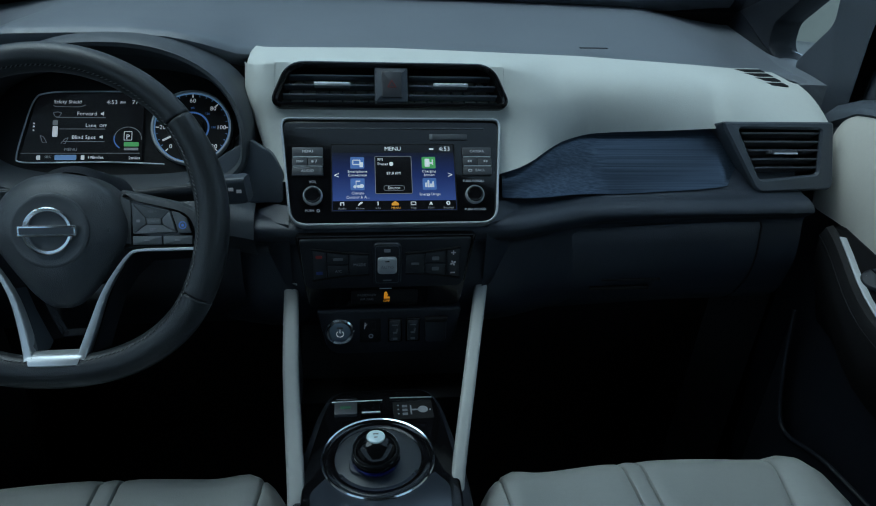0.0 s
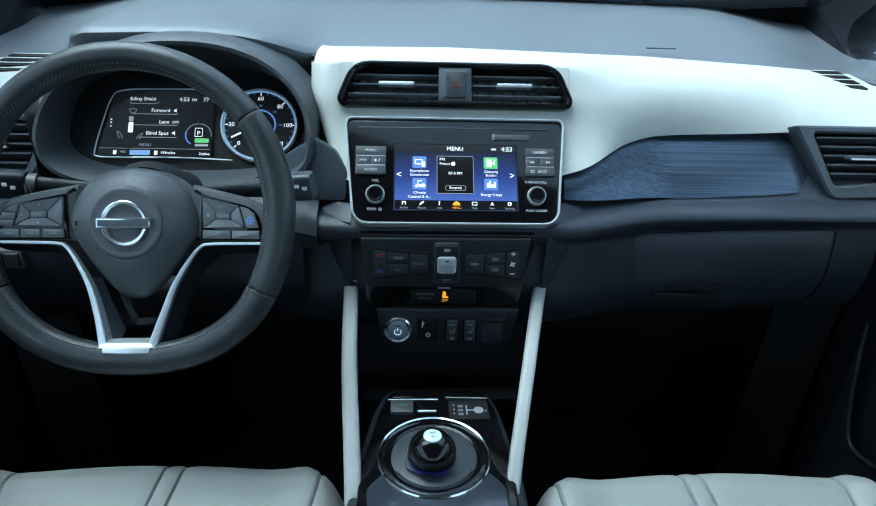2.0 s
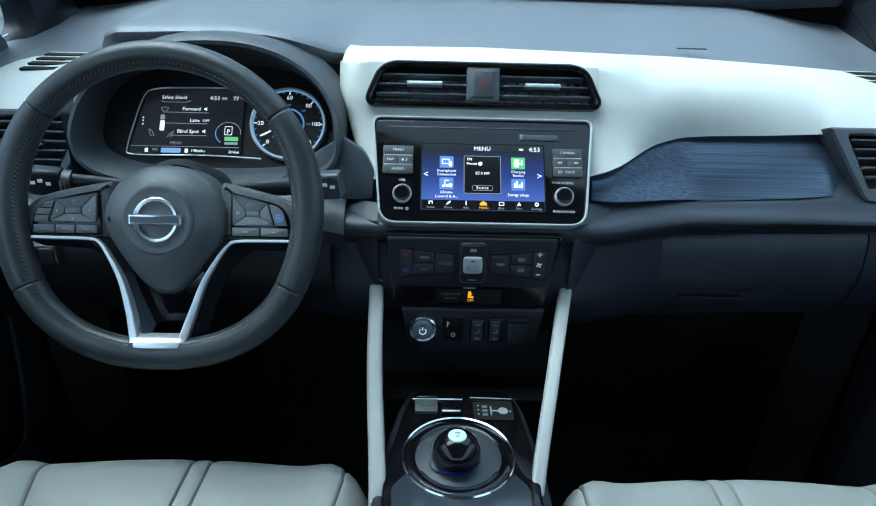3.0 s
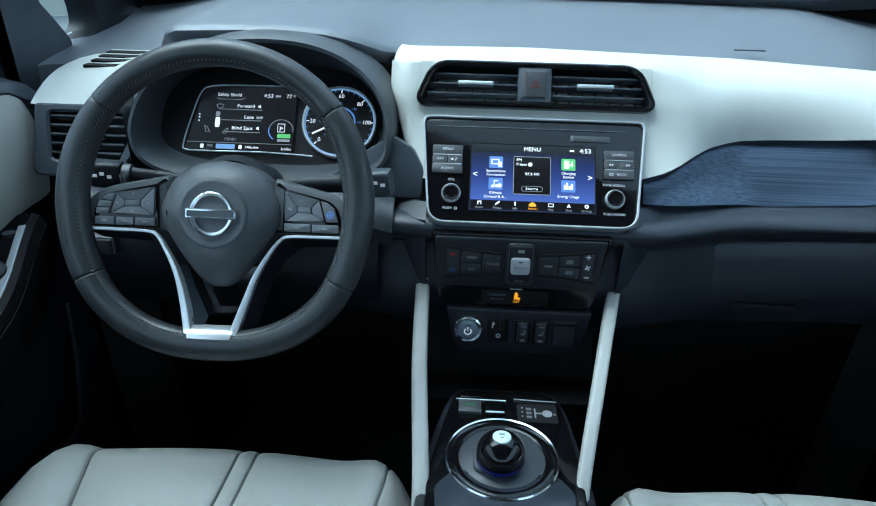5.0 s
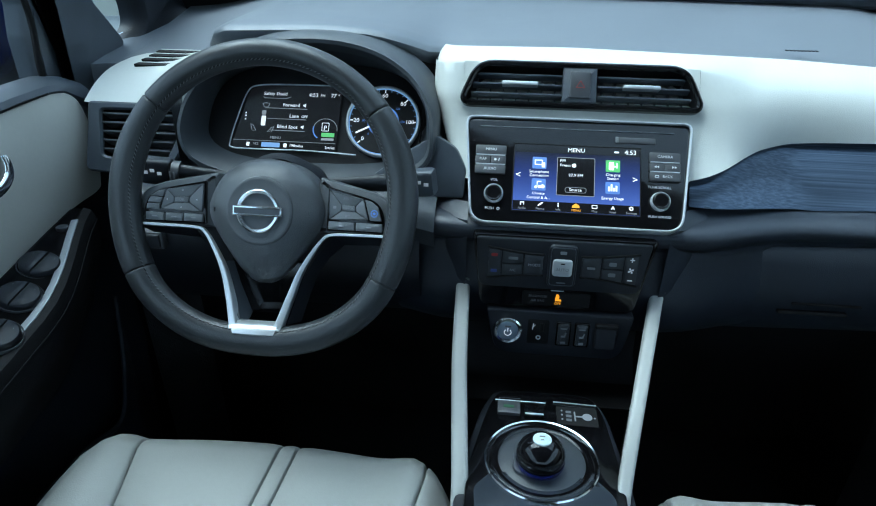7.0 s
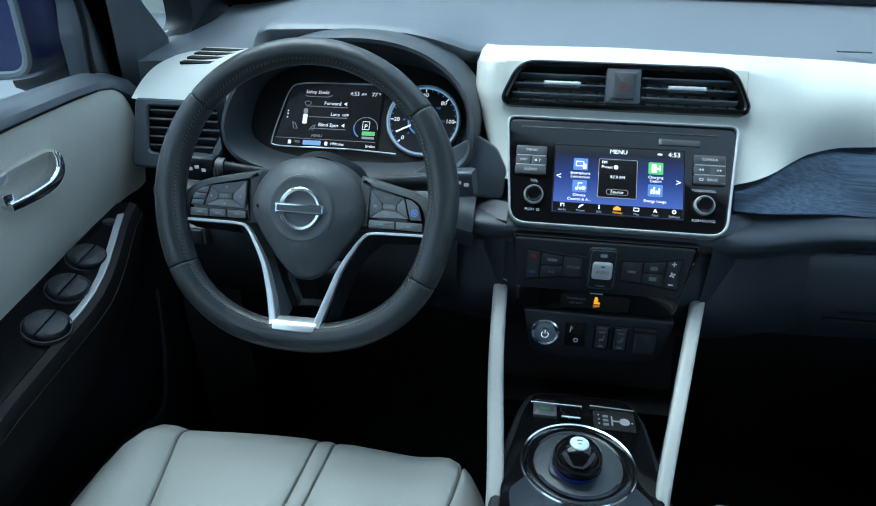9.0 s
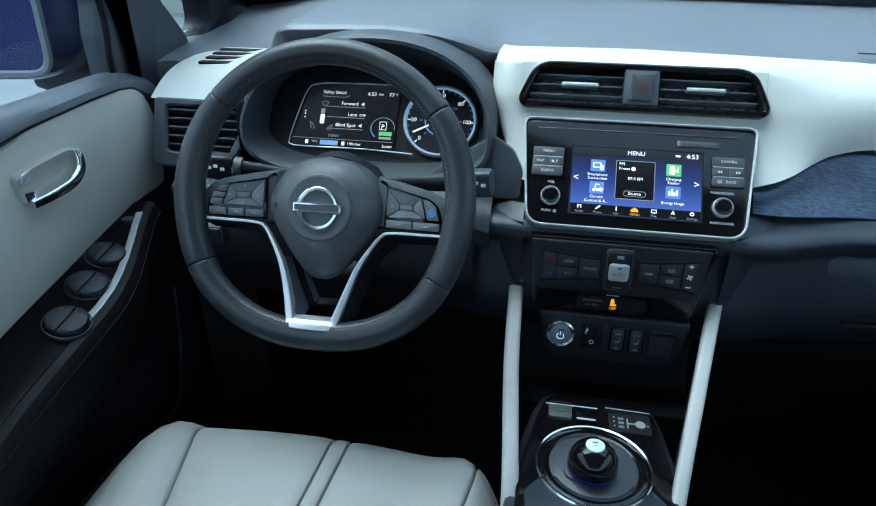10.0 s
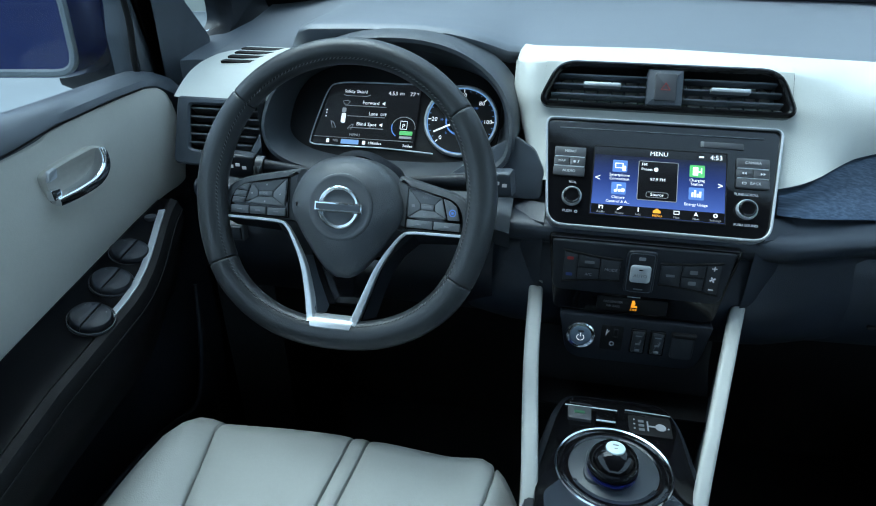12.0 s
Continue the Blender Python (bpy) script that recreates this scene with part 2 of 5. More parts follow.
def writing(text, size, x, y, z, align="CENTER"):
    """Flat letters as mesh data, lying at height z of a panel."""
    cu = bpy.data.curves.new("letters", "FONT")
    cu.body, cu.size, cu.align_x, cu.align_y, cu.resolution_u = text, size, align, "CENTER", 2
    ob = bpy.data.objects.new("letters", cu)
    scene.collection.objects.link(ob)
    me = bpy.data.meshes.new_from_object(ob)
    bpy.data.objects.remove(ob)
    bpy.data.curves.remove(cu)
    me.transform(Matrix.Translation((x, y, z)))
    return me


def lerp(table, x):
    xs, ys = [p[0] for p in table], [p[1] for p in table]
    return float(np.interp(x, xs, ys))


def ease(a, b, x):
    t = min(1, max(0, (x - a) / (b - a)))
    return t * t * (3 - 2 * t)


DX = {-1: 0.0, 1: -0.022}  # the passenger side of the trim lies a little nearer the middle


# ---------- setting: hall floor, walls, car shell ----------
def hall():
    g = part("ground", sheet([[(x, y, -0.36) for x in (-60, -12, -3, 3, 12, 60)] for y in (-60, -12, -3, 3, 12, 60)]), FLOORMAT)
    tagged(g, "pale beige studio hall floor", "ground", kind="structure")
    w = part("backdrop", rings([[(13 * math.cos(a * math.pi / 24), 13 * math.sin(a * math.pi / 24) + 1, z) for a in range(48)] for z in (-0.355, 2.4)], caps=False), WALLMAT)
    tagged(w, "plain grey-blue hall wall far behind the car", "wall", kind="structure")


def shell():
    f = part("floor", box(-0.76, -1.3, -0.05, 0.76, 1.75, 0.0, 0.004), CARPET)
    tagged(f, "black carpeted car floor", "floor", kind="structure")
    def roof_sheet(y0, y1):
        r = sheet([[(x, y, 1.30 - 0.10 * (x / 0.62) ** 2 - 0.05 * max(0, (y - 0.3)) ** 2) for x in np.linspace(-0.64, 0.64, 9)] for y in np.linspace(y0, y1, 5)])
        return join(r, moved(r, Matrix.Translation((0, 0, 0.03))))

    c = part("ceiling", roof_sheet(-1.3, 0.62), LINING)
    tagged(c, "grey fabric headliner of the car", "ceiling", kind="structure")
    wall = part("wall_rear", box(-0.76, -1.34, 0.0, 0.76, -1.30, 0.85, 0.004), DARK)
    tagged(wall, "dark trim wall behind the seats", "wall", kind="structure")
    bulk = part("wall_front", box(-0.76, 1.70, -0.02, 0.76, 1.75, 0.87, 0.004), SHADE)
    tagged(bulk, "black bulkhead under the windscreen", "wall", kind="structure")
    for s, side in ((-1, "left"), (1, "right")):
        w = part("wall_" + side, box(min(s * 0.76, s * 0.79), -1.3, -0.05, max(s * 0.76, s * 0.79), 1.75, 0.80, 0.004), SHADE)
        tagged(w, "black inner body side behind the door trim", "wall", kind="structure")
        m = Matrix(((0, 0, -s, s * 0.765 + 0.6 * DX[s]), (1, 0, 0, 0), (0, 1, 0, 0), (0, 0, 0, 1)))
        pil = [(1.30, 0.79), (1.345, 0.832), (1.403, 0.844), (1.420, 0.859), (1.419, 0.895), (1.352, 0.945), (1.20, 1.06), (0.66, 1.24), (0.66, 1.30), (1.30, 1.09), (1.62, 0.955), (1.80, 0.90), (1.80, 0.79)]
        a = part("trim_pillar_" + side, moved(plate(rpoly(pil, 0.012, 4), -0.02, 0.035, 0.004), m), DARK)
        tagged(a, "black moulded windscreen pillar trim", "pillar trim", kind="structure")
        post = [(1.176, 0.70), (1.31, 0.79), (1.337, 0.840), (1.289, 0.889), (1.264, 0.912), (1.270, 0.955), (1.21, 1.06), (1.11, 1.10), (1.169, 0.915), (1.167, 0.85)]
        b = part("trim_post_" + side, moved(plate(rpoly(post, [0.004, 0.02, 0.012, 0.04, 0.02, 0.02, 0.02, 0.004, 0.03, 0.03], 5), -0.02, 0.034, 0.008), m), FRAME)
        tagged(b, "charcoal post between door window and quarter window", "pillar trim", kind="structure")
        q = [(1.135, 0.79), (1.190, 0.77), (1.182, 0.85), (1.184, 0.915), (1.13, 1.08), (1.08, 1.09), (1.139, 0.915), (1.131, 0.87)]
        c = part("trim_frame_" + side, moved(plate(rpoly(q, 0.006, 3), -0.02, 0.026, 0.006), m), FRAME)
        tagged(c, "charcoal window frame at the front of the door", "window frame", kind="structure")
        for y0, r in ((1.1265, 0.0045), (1.1655, 0.0050)):
            q = spline([(s * 0.742 + 0.6 * DX[s], y0 + 0.010, 0.765), (s * 0.742 + 0.6 * DX[s], y0 - 0.001, 0.83), (s * 0.742 + 0.6 * DX[s], y0 + 0.001, 0.915), (s * 0.742 + 0.6 * DX[s], y0 - 0.05, 1.09)], 6)
            e = part("trim_seal_" + side, tube(q, r), SHADE)
            tagged(e, "black rubber door seal", "seal", kind="structure")
        # corner trim that closes the dash against the quarter window
        rows = [[(s * (0.66 + 0.10 * v), 1.285 + 0.36 * u - 0.085 * v * (1 - u), 0.806 + 0.010 * v + 0.045 * u ** 0.8 + 0.008 * math.sin(math.pi * v)) for v in np.linspace(0, 1, 8)] for u in np.linspace(0, 1, 10)]
        rows = [[(x, y + 0.004, z - 0.12) for x, y, z in rows[0]], [(x, y, z - 0.006) for x, y, z in rows[0]]] + rows
        e = part("trim_corner_" + side, join(sheet(rows), sheet([[(x, y, z - 0.05) for x, y, z in r] for r in rows])), PAD)
        tagged(e, "charcoal corner trim at the foot of the windscreen pillar", "trim", kind="structure")
        g = plate([(1.22, 0.83), (1.50, 0.86), (1.40, 0.96), (1.22, 1.06)], -0.002, 0.002)
        m = Matrix(((0, 0, s, s * 0.76), (1, 0, 0, 0), (0, 1, 0, 0), (0, 0, 0, 1)))
        w = part("window_quarter_" + side, moved(g, m), GLASS)
        w.visible_shadow = False
        tagged(w, "small clear quarter window", "window", kind="structure")
        g = plate([(-0.6, 0.80), (1.15, 0.80), (1.17, 0.91), (0.62, 1.22), (-0.6, 1.24)], -0.002, 0.002)
        w = part("window_door_" + side, moved(g, m), GLASS)
        w.visible_shadow = False
        tagged(w, "clear front door window", "window", kind="structure")
    rows = [[(x, 1.665 - 0.10 * (x / 0.72) ** 2 + u * -1.0, 0.895 + 0.38 * u + 0.0 * x) for x in np.linspace(-0.72, 0.72, 11)] for u in np.linspace(0, 1, 6)]
    w = part("windscreen", join(sheet(rows), sheet([[(x, y, z + 0.005) for x, y, z in r] for r in rows])), GLASS)
    w.visible_shadow = False
    tagged(w, "clear raked windscreen", "window", kind="structure")
    # unseen panel, added to keep the sky's reflection off the radio face
    rows = [[(x, 1.665 - 0.10 * (x / 0.72) ** 2 - u, 0.880 + 0.38 * u) for x in np.linspace(-0.68, 0.68, 11)] for u in np.linspace(0.82, 1.06, 4)]
    w = part("header_blocker", join(sheet(rows), sheet([[(x, y, z + 0.008) for x, y, z in r] for r in rows])), LINING)
    tagged(w, "unseen grey panel added over the windscreen top to block sky reflections", "trim", kind="structure")
    rows = [[(x, 1.67 - 0.10 * (x / 0.74) ** 2 - u * 0.05, 0.897 - 0.030 * ease(0.5, 0.72, abs(x)) + (0.03 + 0.03 * ease(0.5, 0.72, abs(x))) * u) for x in np.linspace(-0.74, 0.74, 11)] for u in (0, 1)]
    w = part("trim_frit", join(sheet(rows), sheet([[(x, y + 0.006, z) for x, y, z in r] for r in rows])), SHADE)
    tagged(w, "black band along the foot of the windscreen", "trim", kind="structure")


hall()
shell()

# ---------- dashboard ----------
CREAM_TOP = [(-0.19, 0.866), (0, 0.8685), (0.284, 0.862), (0.481, 0.847), (0.60, 0.836), (0.672, 0.828), (0.70, 0.822)]
CREAM_LOW = [(0.13, 0.728), (0.148, 0.734), (0.1685, 0.740), (0.1935, 0.749), (0.212, 0.7554), (0.247, 0.761), (0.276, 0.7645), (0.3275, 0.7680), (0.41, 0.7705), (0.483, 0.774), (0.60, 0.781), (0.70, 0.786)]
BROW = [(-0.64, 0.850), (-0.608, 0.862), (-0.546, 0.880), (-0.479, 0.889), (-0.40, 0.892), (-0.334, 0.893), (-0.272, 0.889), (-0.2186, 0.877), (-0.188, 0.866), (-0.15, 0.864)]
CREAM_BACK = [(0.28, 1.215), (0.481, 1.25), (0.672, 1.29), (0.70, 1.26)]


def panel_y(x, z):
    return 1.085 + 0.9 * (z - 0.69) - 0.05 * (1 - ease(0.15, 0.32, x))


def cream_section(x, vent):
    """Front-to-back profile of the pale pad at x; vent: how far the middle outlet is sunk in."""
    zt, zl = lerp(CREAM_TOP, x), lerp(CREAM_LOW, x)
    back = lerp(CREAM_BACK, abs(x))
    k = min(1, max(0, (abs(x - 0.005) - 0.129) / 0.021)) if vent else 0.0
    a, b = Vector((1.1255, zt - 0.0095)), Vector((1.101, 0.813))
    up = (a - b).normalized() * 0.0015
    a = a.lerp(b, 0.96 * k)
    c, e = (a + Vector((0.05, -0.006 * (1 - k))), b + Vector((0.06, 0))) if vent else (a.lerp(b, 0.33), a.lerp(b, 0.67))
    foot = ease(0.130, 0.148, x)
    mid = [(1.215, zt), (1.148, zt - 0.0012), (1.1285, zt - 0.0062), tuple(a + up), tuple(a), tuple(c), tuple(e), tuple(b),
           (1.0985, 0.799), (1.067, 0.752), (1.047 + 0.010 * foot, 0.727 + (zl - 0.727) * foot), (1.085 + 0.012 * foot, 0.716 + (zl - 0.720) * foot)]
    yl = min(panel_y(x, zl), 1.15) - 0.012
    if abs(x) > 0.5:
        yl = 1.128
    a, b = Vector((back, zt)), Vector((yl, zl))
    n = Vector((b.y - a.y, a.x - b.x)).normalized()
    swell = lerp([(0.2, 0.030), (0.36, 0.030), (0.6, 0.014), (0.7, 0.012)], abs(x))
    r = [tuple(a.lerp(b, t) + n * swell * math.sin(math.pi * t ** 1.15) ** 0.9) for t in np.linspace(0, 1, 11)]
    r += [(yl + 0.035, zl - 0.004)]
    k = ease(0.150, 0.25, x) if x > 0 else (1.0 if x < -0.4 else 0.0)
    return [(p[0] * (1 - k) + q[0] * k, p[1] * (1 - k) + q[1] * k) for p, q in zip(mid, r)]


def plate_on(poly, y, z):
    """A thin slab facing the cabin, hung at y and z."""
    return moved(plate(poly, -0.02, 0.0, 0.003), frame_of(0, y, z, 0.25, 1))


def dash():
    d = thing("dashboard", "charcoal dashboard with a wide cream soft pad and dark blue-grey trim", "dashboard")
    spans = [([-0.186, -0.1855, -0.184, -0.181, -0.176, -0.170, -0.163, -0.156, -0.150, -0.145], 0.0),
             ([-0.145] + list(np.linspace(-0.143, -0.124, 8)) + list(np.linspace(-0.11, 0.12, 9)) + list(np.linspace(0.134, 0.153, 8)) + [0.155], 1.0),
             ([0.155, 0.16] + list(np.linspace(0.17, 0.648, 40)) + [0.658, 0.662], 0.0)]
    sheets = []
    for xs, inside in spans:
        rows = []
        for x in xs:
            u = min(1, max(0, (-0.156 - x) / 0.030))
            turn = 1 - math.sqrt(1 - u * u)
            end = 0.012 * ease(0.648, 0.662, x)
            tuck = lambda z: lerp([(0.70, 0.052), (0.727, 0.050), (0.740, 0.040), (0.752, 0.026), (0.787, 0.010), (0.825, 0.0)], z) * min(1, max(0, (-0.145 - x) / 0.041))
            rows.append([(x + tuck(z), y + end * (0.5 + 0.5 * (j < 11)) + 0.034 * turn, z - 0.4 * end * (j < 4) - 0.014 * turn * (j < 4) * (y < 1.2)) for j, (y, z) in enumerate(cream_section(x, inside))])
        sheets.append(rows)
    first, last = sheets[0][0], sheets[-1][-1]
    side = [[(x, min(y + 0.06, 1.30), z - 0.004) for x, y, z in r] for r in (first, last)]
    part("cream_pad", join(*[sheet(r) for r in sheets], sheet([side[0], first]), sheet([last, side[1]])), CREAM, d, "cream soft-touch pad with a satin grain")
    xs = list(np.linspace(-0.689, -0.535, 20)) + [-0.530, -0.526]
    rows = []
    for x in xs:
        s = cream_section(abs(x), 0)
        e = 0.010 * ease(-0.535, -0.526, x)
        rows.append([(x, y + e, z - e) for y, z in s])
    side = [[(x, min(y + 0.06, 1.30), z - 0.004) for x, y, z in r] for r in rows]
    part("cream_pad", join(sheet(rows), sheet([side[0], rows[0]]), sheet([rows[-1], side[-1]])), CREAM, d, "cream soft-touch pad with a satin grain")
    # upper charcoal skin from the cream edge to the windscreen
    rows = []
    for x in np.linspace(-0.72, 0.72, 73):
        brow = ease(-0.565, -0.485, x) * (1 - ease(-0.235, -0.165, x))
        flat = ease(0.5, 0.72, abs(x))
        zt = (lerp(CREAM_TOP, abs(x)) - 0.003) * (1 - brow) + lerp(BROW, x) * brow
        y0 = (lerp(CREAM_BACK, abs(x)) - 0.002) * (1 - brow) + 1.158 * brow
        far, end = 1.68 - 0.1 * (x / 0.72) ** 2, 0.902 - 0.026 * flat
        row = [(x, y0 + 0.010, zt - 0.022), (x, y0 - 0.001, zt - 0.010), (x, y0 - 0.002, zt - 0.004), (x, y0 + 0.003, zt), (x, y0 + 0.012, zt + 0.003)]
        for u in np.linspace(0.06, 1, 12):
            rise = (1 - (1 - u) ** 1.6) * (1 - flat) + u ** 1.3 * flat
            row.append((x, y0 + 0.02 + (far - y0 - 0.02) * u, zt + 0.005 + (end - zt - 0.005) * rise))
        rows.append(row)
    part("upper_skin", sheet(rows), PAD, d, "charcoal grained upper dash skin")
    # lower body
    prof = [(1.16, 0.757), (1.10, 0.702), (1.085, 0.690), (1.066, 0.687), (1.052, 0.681), (1.048, 0.672), (1.053, 0.660), (1.064, 0.652), (1.066, 0.640), (1.060, 0.60), (1.066, 0.56), (1.10, 0.51), (1.2, 0.47)]
    prof = [tuple(p) for p in spline([(y, z, 0) for y, z in prof], 3)]
    rows = []
    for x in np.linspace(-0.630, 0.610, 41):
        lift = 0.010 * ease(0.15, 0.5, x)
        near = 0.045 * (1 - ease(0.14, 0.30, abs(x)))
        rows.append([(x, y - near * (z > 0.5), z + lift * (1 - 0.8 * ease(0.660, 0.676, z)) * (z > 0.55)) for y, z, _ in prof])
    part("lower_body", sheet(rows), LOWDASH, d, "black moulded lower dashboard")
    part("footwell_lining", sheet([[(x, y, z) for y, z in ((1.19, 0.468), (1.30, 0.43), (1.40, 0.30), (1.45, 0.10), (1.46, 0.0))] for x in np.linspace(-0.758, 0.758, 9)]), CARPET, d, "black carpet lining of the footwell")
    # decorative blade on the passenger side
    rows, back = [], []
    for x in np.linspace(0.149, 0.517, 34):
        lo, hi = lerp([(0.149, 0.704), (0.32, 0.692), (0.45, 0.697), (0.517, 0.702)], x), lerp(CREAM_LOW, x) + 0.004
        rows.append([(x, panel_y(x, z) - 0.006 * math.sin(math.pi * t) - 0.002 + 0.012 * ease(0.488, 0.517, x), z) for t in np.linspace(0, 1, 8) for z in [lo + (hi - lo) * t]])
        back.append([(x, y + 0.006, z) for _, y, z in rows[-1]])
    part("trim_blade", join(sheet(rows), sheet(back), sheet([[r[0] for r in rows], [r[0] for r in back]])), DECOR, d, "dark blue-grey grained trim blade")
    # glovebox lid and its pull
    lid = [[(x, y - 0.0035 - near * 0, z + 0.010 * ease(0.15, 0.5, x)) for y, z in ((1.066, 0.646), (1.061, 0.641), (1.058, 0.62), (1.056, 0.60), (1.058, 0.575), (1.066, 0.55), (1.085, 0.52), (1.11, 0.495))] for x in np.linspace(0.205, 0.540, 12) for near in (0,)]
    part("glovebox_lid", join(sheet(lid), sheet([[(x, y + 0.008, z) for x, y, z in r] for r in lid])), LOWDASH, d, "black glovebox lid")
    for r in (lid[0], lid[-1]):
        part("lid_gap", tube([Vector(q) + Vector((0, -0.0005, 0)) for q in r], 0.0016, 6), SHADE, d)
    # pull recess drawn as two near-black bars, its shade put into their colour
    part("pull_recess", join(box(0.295, 1.056, 0.553, 0.385, 1.066, 0.557, 0.001), box(0.31, 1.055, 0.568, 0.40, 1.062, 0.5705, 0.001)), SHADE, d)
    part("knee_panel", join(sheet([[(x, y, z) for y, z in ((1.055, 0.66), (1.02, 0.655), (1.01, 0.64), (1.012, 0.60), (1.03, 0.56), (1.09, 0.50))] for x in np.linspace(-0.60, -0.19, 10)])), DARK, d, "black knee panel under the steering column")
    for x0, x1 in ((-0.19, -0.128), (0.122, 0.20)):
        part("stack_cheek", join(sheet([[(x, y + 0.055 * ease(0.115, 0.22, abs(x)), z) for y, z in ((1.03, 0.70), (1.005, 0.685), (1.002, 0.67), (1.008, 0.60), (1.02, 0.565), (1.06, 0.54))] for x in np.linspace(x0, x1, 8)])), LOWDASH, d, "black cheek panel beside the climate controls")
    part("column_bezel", plate_on(rpoly([(-0.260, -0.042), (-0.136, -0.042), (-0.134, -0.004), (-0.148, 0.022), (-0.175, 0.038), (-0.205, 0.02), (-0.260, -0.02)], 0.006, 4), 1.050, 0.742), FRAME, d, "charcoal bezel beside the steering column")
    bank = part("switch_bank", box(-0.597, 0.998, 0.623, -0.533, 1.03, 0.647, 0.003), KEY, d, "small black switch bank beside the column")
    for k in range(3):
        part("bank_key", box(-0.594 + 0.020 * k, 0.995, 0.626, -0.576 + 0.020 * k, 1.003, 0.644, 0.002), DARK, bank)
    # slotted demister outlets let into the cream pad
    for s in (-1, 1):
        for i in range(4):
            y = 1.208 + 0.0165 * i
            sec = cream_section(0.626 - 0.0095 * i, 0)[::-1]
            z = float(np.interp(y, [q[0] for q in sec[1:]], [q[1] for q in sec[1:]]))
            x0, x1 = s * (0.600 - 0.015 * i) + DX[s], s * (0.652 - 0.004 * i) + DX[s]
            m = rpoly([(x0, 0), (x1, -0.002 * s), (x1 - 0.006 * s, 0.0085), (x0 - 0.008 * s, 0.0085)], 0.002)
            mm = frame_of(0, y, z, 0.95, 0.31)
            part("demister_slot", moved(plate(m, -0.004, 0.0022), mm), SHADE, d)
            lip = [(x0 - 0.008 * s, 0.010, 0.001), (x1 - 0.007 * s, 0.010, 0.001)]
            part("demister_blade", moved(tube(lip, 0.0016, 8, (0, 0, 1)), mm), CREAM, d)
    # embossed letters as small blocks, their shade put into a darker colour
    for k in range(9):
        part("embossed_letter", moved(box(0.297 + 0.005 * k, -0.003, 0.0, 0.3005 + 0.005 * k, 0.003, 0.0012, 0.0004), frame_of(0, 1.242, 0.8695, 1, 0.06)), DARK, d)
    return d


DASH = dash()


def vent_blades(d, x0, x1, v0, v1, n, depth, skew=0.0, name="slat"):
    for i in range(n):
        v = v0 + (v1 - v0) * (i + 0.5) / n
        w = (v - v0) / (v1 - v0)
        a, b = x0 + skew * (1 - w), x1 - skew * (1 - w)
        b_ = moved(box(a, -0.0065, -0.0012, b, 0.0065, 0.0012, 0.001), Matrix.Translation((0, v, -depth)) @ Matrix.Rotation(radians(78), 4, "X"))
        part(name, b_, FRAME, d)


def middle_vent():
    d = thing("centre_air_vent", "wide black twin air outlet with silver tabs in the cream pad", "air vent", frame_of(0.005, 1.110, 0.836, 0.5, 0.85))
    out = rpoly([(-0.152, -0.026), (0.152, -0.026), (0.131, 0.026), (-0.131, 0.026)], [0.013, 0.013, 0.02, 0.02], 6)
    part("surround", band(inset(out, -0.0045), inset(out, 0.003), -0.014, 0.005, 0.0025), PIANO, d, "gloss black surround")
    inn = inset(out, 0.003)
    part("throat", rings([[(x, y, 0.0) for x, y in inn], [(x, y, -0.034) for x, y in inset(inn, 0.003)]], caps=False), SHADE, d)
    for a, b in ((-0.140, -0.022), (0.022, 0.140)):
        vent_blades(d, a, b, -0.019, 0.019, 3, 0.010)
        for k in range(7):
            x = a + (b - a) * (k + 0.5) / 7
            part("vertical_vane", box(x - 0.0008, -0.019, -0.030, x + 0.0008, 0.019, -0.0165, 0.0004), FRAME, d)
        c = (a + b) / 2 + (0.004 if a < 0 else -0.004)
        part("tab", moved(box(-0.023, -0.0025, -0.008, 0.023, 0.0025, 0.003, 0.0012), Matrix.Translation((c, 0.001, 0.0))), SILVER, d, "satin silver adjusting tab")
    part("hazard_housing", plate(rect(-0.0225, -0.0225, 0.0205, 0.0235, 0.002), -0.012, 0.003, 0.002), FRAME, d)
    part("hazard_button", plate(rect(-0.0135, -0.017, 0.0125, 0.018, 0.002), 0.0, 0.0055, 0.0015), KEY, d, "grey hazard switch")
    t = [(-0.0065, -0.004), (0.0055, -0.004), (-0.0005, 0.006)]
    part("warning_triangle", band(t, inset(t, 0.0016), 0.005, 0.0060, 0.0001), LITRED, d, "dark red triangle")


middle_vent()


